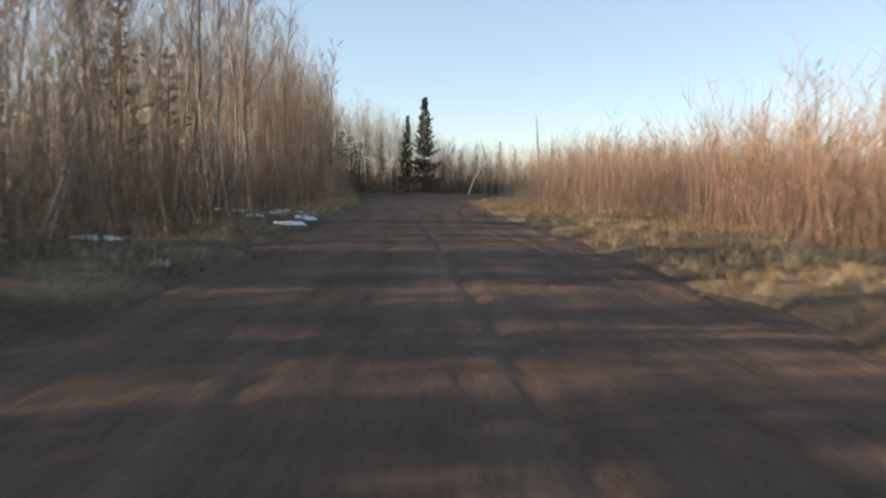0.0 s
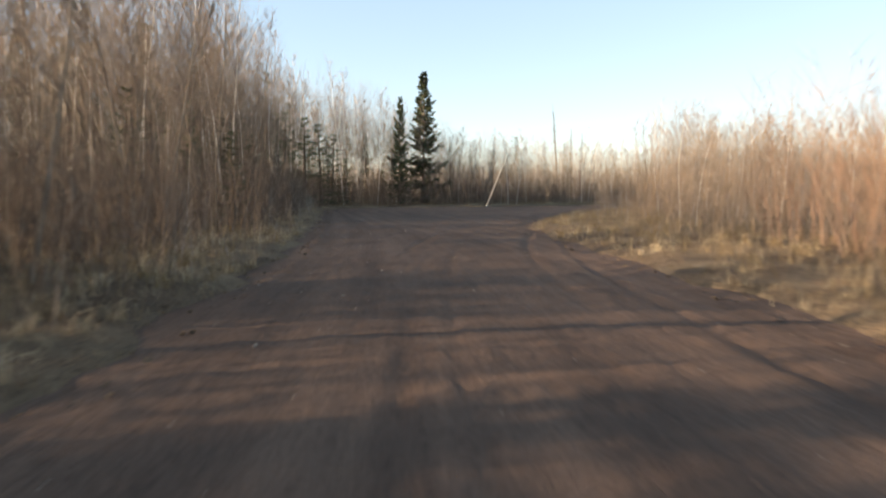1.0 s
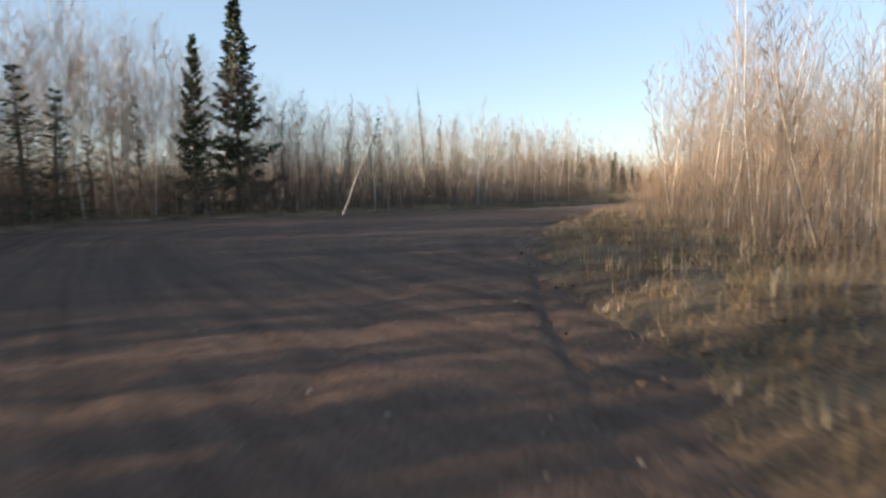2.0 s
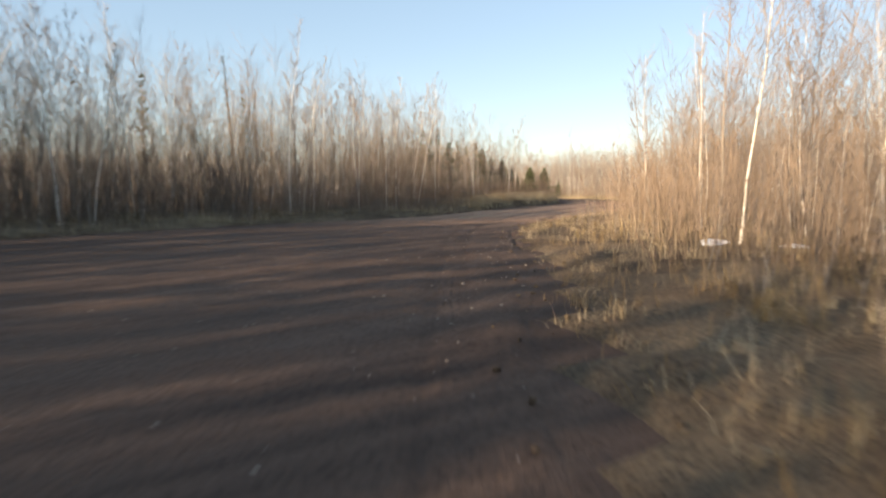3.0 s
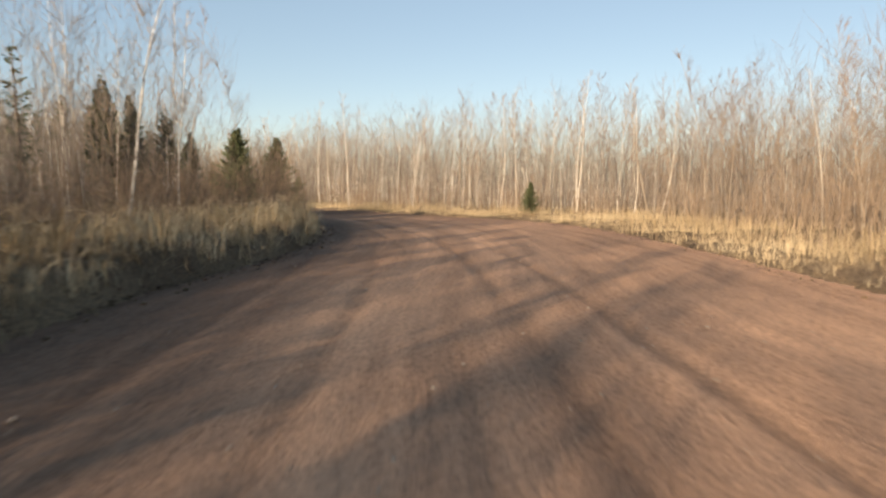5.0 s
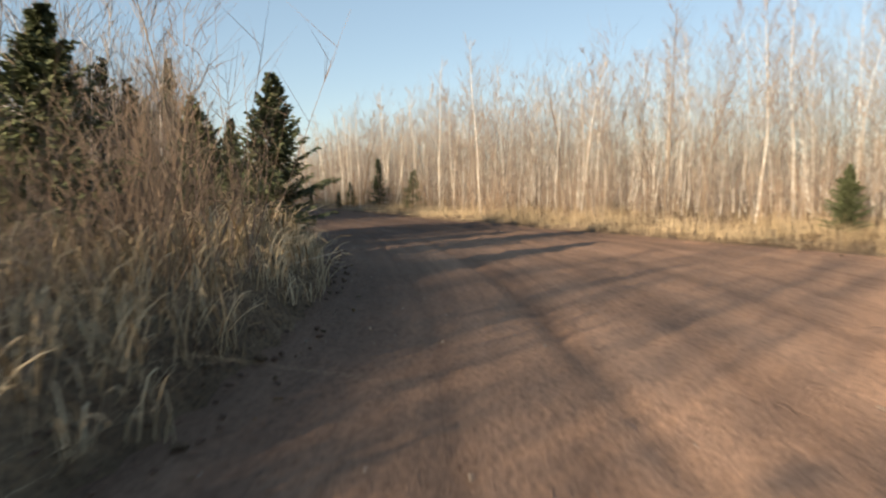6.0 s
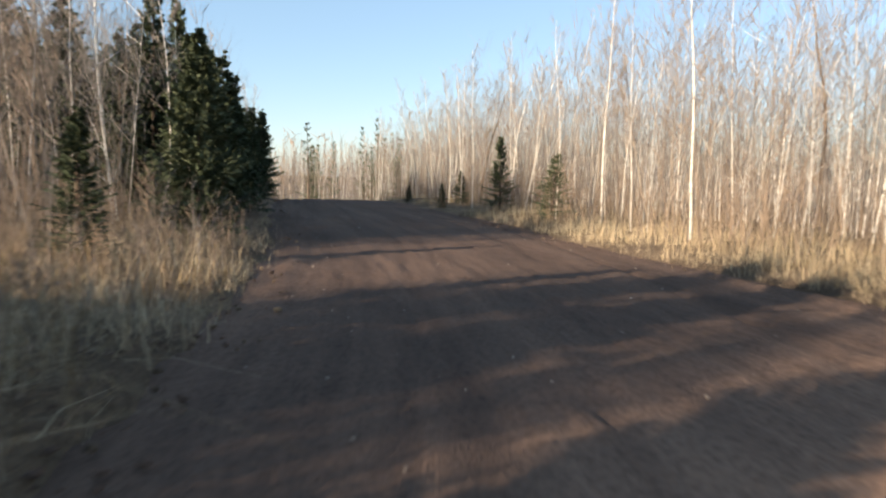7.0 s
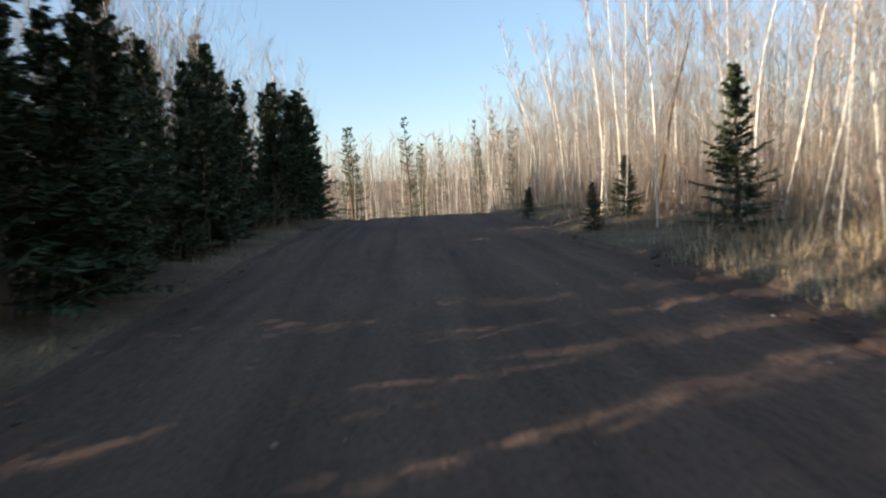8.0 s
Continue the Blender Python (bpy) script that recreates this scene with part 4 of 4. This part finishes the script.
ok = (side < 0) & (d > 0.1) & (d < 2.8) & (rng.random(len(p)) < 0.4)
p = p[ok]
hgt = rng.uniform(0.22, 0.75, len(p)) * np.clip(0.7 + 0.6 * lumps(1.5 * p[:, 0], 1.5 * p[:, 1], 7.0), 0.35, 1.2)
q = rng.random(len(p)) < 0.62
for mask, mat, lab in ((q, STRAW, "tall bent pale dead grass on the bank"), (~q, DULL_GRASS, "tangled brown dead weeds on the bank")):
    tagged(new("tall_dead_grass", mesh_object("tall_dead_grass", *grass(p[mask], hgt[mask], 0.0048, 9, 1.2), mat, False)), lab, "grass", kind="stuff")


def arching_grass(points, height, width, per):
    """Long flat blades that rise and hang over."""
    n = len(points) * per
    base = np.repeat(points, per, axis=0) + rng.normal(0, 0.06, (n, 2))
    z = np.repeat(ground_height(points[:, 0], points[:, 1]), per) - 0.02
    h = np.repeat(height, per) * rng.uniform(0.5, 1.1, n)
    a = rng.uniform(0, 6.283, n)
    out = np.stack([np.cos(a), np.sin(a)], -1)
    cr = np.stack([-out[:, 1], out[:, 0]], -1)
    reach, droop = rng.uniform(0.3, 0.95, n), rng.uniform(1.2, 2.3, n)
    w = width * rng.uniform(0.6, 1.3, n)
    rows = []
    for f, ww in ((0.0, 0.8), (0.3, 1.0), (0.55, 0.95), (0.8, 0.7), (1.0, 0.1)):
        c = base + out * (h * reach * f ** 1.4)[:, None]
        zz = z + h * np.sin(droop * f) * 0.8
        for sgn in (-1, 1):
            rows.append(np.concatenate([c + sgn * cr * (w * ww / 2)[:, None], (zz + sgn * 0.15 * w)[:, None]], 1))
    v = np.stack(rows, 1).reshape(-1, 3)
    k = np.arange(n)[:, None] * 10
    return v, np.concatenate([k + [2 * i, 2 * i + 1, 2 * i + 3, 2 * i + 2] for i in range(4)], 0)


p, d, side = scatter(0.30, 24, 41, 82, 112)
ok = (side < 0) & (d > 0.15) & (d < 1.9) & (p[:, 1] < 103.5) & (rng.random(len(p)) < np.clip(0.45 + 0.7 * lumps(1.2 * p[:, 0], 1.2 * p[:, 1], 3.0), 0.05, 0.9))
p = p[ok]
q, dq, sq = scatter(0.25, 22, 39.5, 81, 104)
q = q[(sq < 0) & (dq > 0.0) & (dq < np.where(q[:, 1] > 94, 1.7, 1.1)) & (rng.random(len(q)) < np.clip(0.5 + 0.8 * lumps(1.6 * q[:, 0], 1.6 * q[:, 1], 4.4), 0.05, 0.95))]
dry = rng.random(len(q)) < 0.75
for k, mat, lab in ((dry, STRAW, "long broad pale grass blades bent over the bank"), (~dry, DULL_GRASS, "long broad brown grass blades bent over the bank")):
    tagged(new("arching_grass", mesh_object("arching_grass", *arching_grass(q[k], rng.uniform(0.15, 0.75, k.sum()), 0.011, 9), mat, False)), lab, "grass", kind="stuff")
tagged(new("arching_grass", mesh_object("arching_grass", *arching_grass(p, rng.uniform(0.3, 0.65, len(p)), 0.0085, 14), STRAW, False)), "long pale dead grass blades arching over the bank", "grass", kind="stuff")


p, d, side = scatter(0.40, -4, 20, -6, 66)
ok = (d > 0.2) & (d < np.where(side < 0, 2.4, 3.6)) & ((side > 0) | (p[:, 1] < 34)) & (rng.random(len(p)) < np.clip(0.35 + 0.9 * lumps(1.1 * p[:, 0], 1.1 * p[:, 1], 8.0), 0.0, 0.9) * np.where((side > 0) & (p[:, 1] > 14), np.where(p[:, 1] > 44, 0.2, 0.5), 1))
p = p[ok]
half = rng.random(len(p)) < 0.6
for q, mat, lab in ((half, STRAW, "tufts of pale dead grass on the shaded verge"), (~half, DULL_GRASS, "tufts of brown dead grass on the shaded verge")):
    tagged(new("grass_tufts", mesh_object("grass_tufts", *arching_grass(p[q], rng.uniform(0.14, 0.34, q.sum()), 0.008, 20), mat, False)), lab, "grass", kind="stuff")


# ---- single things ----
def pole_tree(name, label, category, x, y, height, radius, branches, mat, lean=(0, 0), twigs=2, spread=0.08):
    t, c = bare_tree(rng, height, radius, branches, twigs, 0.35, spread, 0.01, 1)
    root = plant(name, label, category, t, c, mat, TWIG if mat is not BIRCH else PALE_TWIG, "")
    root.matrix_basis = pose(x, y, stand(x, y) - 0.02, lean[0], lean[1], 0)
    return root


pole_tree("leaning_birch", "leaning white birch beside the clearing", "birch tree", 4.0, 65.0, 5.2, 0.06, 10, BIRCH, (-3, 22), 3, 0.14)
pole_tree("leaning_birch", "thin leaning white birch among dark brush", "birch tree", 4.6, -3.8, 1.9, 0.028, 5, BIRCH, (0, 20), 4, 0.16)
pole_tree("leaning_birch", "thin leaning white birch among dark brush", "birch tree", 4.1, -3.4, 2.4, 0.024, 6, BIRCH, (0, 24), 4, 0.16)
for x, y, h, r in ((1.8, 5.8, 9.5, 0.075), (2.6, 8.4, 9.0, 0.06), (0.9, 3.6, 9.5, 0.07), (0.4, 12.0, 10, 0.07)):
    pole_tree("old_aspen", "tall grey aspen with wide dark bare limbs", "aspen tree", x, y, h, r, 18, ASPEN, (rng.normal(0, 3), rng.uniform(0, 6)), 7, 0.30)
pole_tree("dead_tree", "tall bare dead trunk over the young woods", "dead tree", 53.2, 114.9, 6.0, 0.06, 8, CONIFER_BARK)
pole_tree("dead_tree", "tall bare dead trunk over the young woods", "dead tree", 49.4, 128.7, 5.0, 0.05, 8, CONIFER_BARK)
t, c = conifer(rng, 15.0, 1.4, 12, 5, -0.3, 8, 0.5)
ob = plant("dead_spruce", "tall thin half-dead spruce with sparse tufts of needles", "spruce tree", t, c, CONIFER_BARK, NEEDLE, "")
ob.matrix_basis = pose(12.3, 121.4, 0)
for x, y, h in ((14.6, 123.0, 11.5), (15.8, 121.0, 10.5)):
    t, c = conifer(rng, h, 1.1, 9, 5, -0.3, 7, 0.6)
    ob = plant("dead_spruce", "thin half-dead spruce with sparse tufts of needles", "spruce tree", t, c, CONIFER_BARK, NEEDLE, "")
    ob.matrix_basis = pose(x, y, 0)


def snow_patch(x, y, rx, ry, turn):
    n, rings = 22, 5
    v, f = [(0, 0, 0.035)], []
    for r in range(1, rings + 1):
        for k in range(n):
            a = k * 6.283 / n
            w = r / rings * (1 + 0.34 * math.sin(3 * a + x) + 0.22 * math.sin(5 * a + y) + 0.18 * math.sin(7 * a + 3 * x))
            v.append((rx * w * math.cos(a), ry * w * math.sin(a), 0.04 * (1 - (r / rings) ** 2) + 0.012 * math.sin(9 * a + r) + 0.012 * math.sin(4 * a + 2 * r + x) - (0.05 if r == rings else 0)))
    for k in range(n):
        f.append((0, 1 + k, 1 + (k + 1) % n, 0))
    me = bpy.data.meshes.new("snow_patch")
    quads = [(1 + r * n + k, 1 + (r + 1) * n + k, 1 + (r + 1) * n + (k + 1) % n, 1 + r * n + (k + 1) % n) for r in range(rings - 1) for k in range(n)]
    me.from_pydata(v, [], [q[:3] for q in f] + quads)
    me.polygons.foreach_set("use_smooth", [True] * len(me.polygons))
    me.materials.append(SNOW)
    ob = tagged(new("snow_patch", me), "patch of old melting snow on dead grass", "snow", "leftover snow")
    ob.matrix_basis = pose(x, y, stand(x, y) + 0.03, 0, 0, turn)


SNOW_SPOTS = [(5.7, 3.8, 0.34, 0.2, 0), (5.3, 6.2, 0.3, 0.12, 20), (5.0, 6.7, 0.25, 0.12, 70), (2.3, 6.7, 0.28, 0.14, 20), (2.8, 7.3, 0.22, 0.14, 60), (3.3, 6.9, 0.22, 0.14, 0),
              (3.4, 7.8, 0.3, 0.15, 40), (2.0, 7.6, 0.3, 0.15, 80), (2.6, 8.2, 0.3, 0.16, 10), (3.9, 7.4, 0.2, 0.1, 30), (1.5, 8.8, 0.5, 0.25, 60),
              (5.0, -3.2, 0.35, 0.16, 0), (4.2, -4.6, 0.3, 0.15, 30), (18.3, 58.6, 0.35, 0.2, 50), (19.0, 57.4, 0.25, 0.2, 0),
              (38.3, 120.8, 0.3, 0.12, 10), (38.6, 123.2, 0.35, 0.12, 70), (37.9, 118.5, 0.25, 0.1, 20)]
SNOW_SPOTS += [(rng.uniform(1.2, 4.2), rng.uniform(5.6, 9.5), rng.uniform(0.1, 0.26), rng.uniform(0.06, 0.13), rng.uniform(0, 180)) for _ in range(16)]
for spot in SNOW_SPOTS:
    snow_patch(*spot)


def fallen_branch(x, y, length, turn, tilt, radius):
    sh = Shape()
    line = rise(rng, (0, 0, 0.05), (1, 0, math.tan(radians(tilt))), length, 6, -0.02, 0.05)
    sh.tube(line, np.linspace(radius, radius * 0.35, 7), 6)
    bark = sh.mesh("fallen_branch", DEADWOOD)
    ob = tagged(new("fallen_branch", bark), "broken pale dead branch lying in the grass", "branch", "fallen branches")
    ob.matrix_basis = pose(x, y, stand(x, y), 0, 0, turn)
    return ob


for b in ((36.6, 100.6, 1.1, 6, 26, 0.012), (36.85, 100.5, 0.55, 25, 50, 0.007), (35.9, 98.9, 0.8, 60, 14, 0.009), (36.2, 98.0, 0.7, 15, 10, 0.009)):
    fallen_branch(*b)


# pebbles on the dirt, clods and litter along the edges
def chunks(name, label, category, p, size, low, mat):
    ico = bmesh.new()
    bmesh.ops.create_icosphere(ico, subdivisions=1, radius=1)
    pv = np.array([v.co[:] for v in ico.verts])
    pf = np.array([[v.index for v in f.verts] for f in ico.faces])
    ico.free()
    n = len(p)
    a = rng.uniform(0, 6.283, n)
    v = pv[None] * (1 + rng.normal(0, 0.16, (n, len(pv), 1))) * size[:, None, None] * rng.uniform(0.55, 1.3, (n, 1, 3)) * np.array([1, 1, low])
    x, y = v[..., 0] * np.cos(a)[:, None] - v[..., 1] * np.sin(a)[:, None], v[..., 0] * np.sin(a)[:, None] + v[..., 1] * np.cos(a)[:, None]
    z = np.maximum(ground_height(p[:, 0], p[:, 1]), 0.045)
    v = np.stack([x + p[:, :1], y + p[:, 1:], v[..., 2] + z[:, None]], -1)
    f = pf[None] + (np.arange(n) * len(pv))[:, None, None]
    tagged(new(name, mesh_object(name, v.reshape(-1, 3), f.reshape(-1, 3), mat, False)), label, category, kind="stuff")


p, d, side = scatter(0.42, -5, 47, -6, 132)
near = line_distance(p, TRACK)[0]
p = p[(d < -0.2) & (near < 3.6) & (rng.random(len(p)) < np.where((p[:, 1] > 52) & (p[:, 1] < 84), 0.95, 0.3))]
chunks("pebbles", "loose pale pebbles on the dirt road", "gravel", p, rng.uniform(0.006, 0.017, len(p)) * np.where(rng.random(len(p)) < 0.10, np.where(p[:, 1] < 84, 1.35, 1.1), 1), 0.6, STONE)
p, d, side = scatter(0.31, -8, 50, -8, 140)
p = p[(d > -0.45) & (d < np.where(p[:, 1] < 48, 3.4, 1.6)) & (rng.random(len(p)) < np.where(d < 0.35, 0.6, 0.3))]
chunks("clods", "clods of dirt and rotting leaves along the road edge", "clods", p, rng.uniform(0.010, 0.038, len(p)), 0.55, FLOOR)
p, d, side = scatter(0.17, 16, 41, 72, 110)
p = p[(side < 0) & (d > -0.35) & (d < 0.3) & (rng.random(len(p)) < np.clip(0.45 + 0.6 * lumps(1.7 * p[:, 0], 1.7 * p[:, 1], 5.5), 0.05, 0.9))]
chunks("clods", "crumbled clods of brown earth fallen from the bank", "clods", p, rng.uniform(0.010, 0.036, len(p)), 0.5, DIRT)
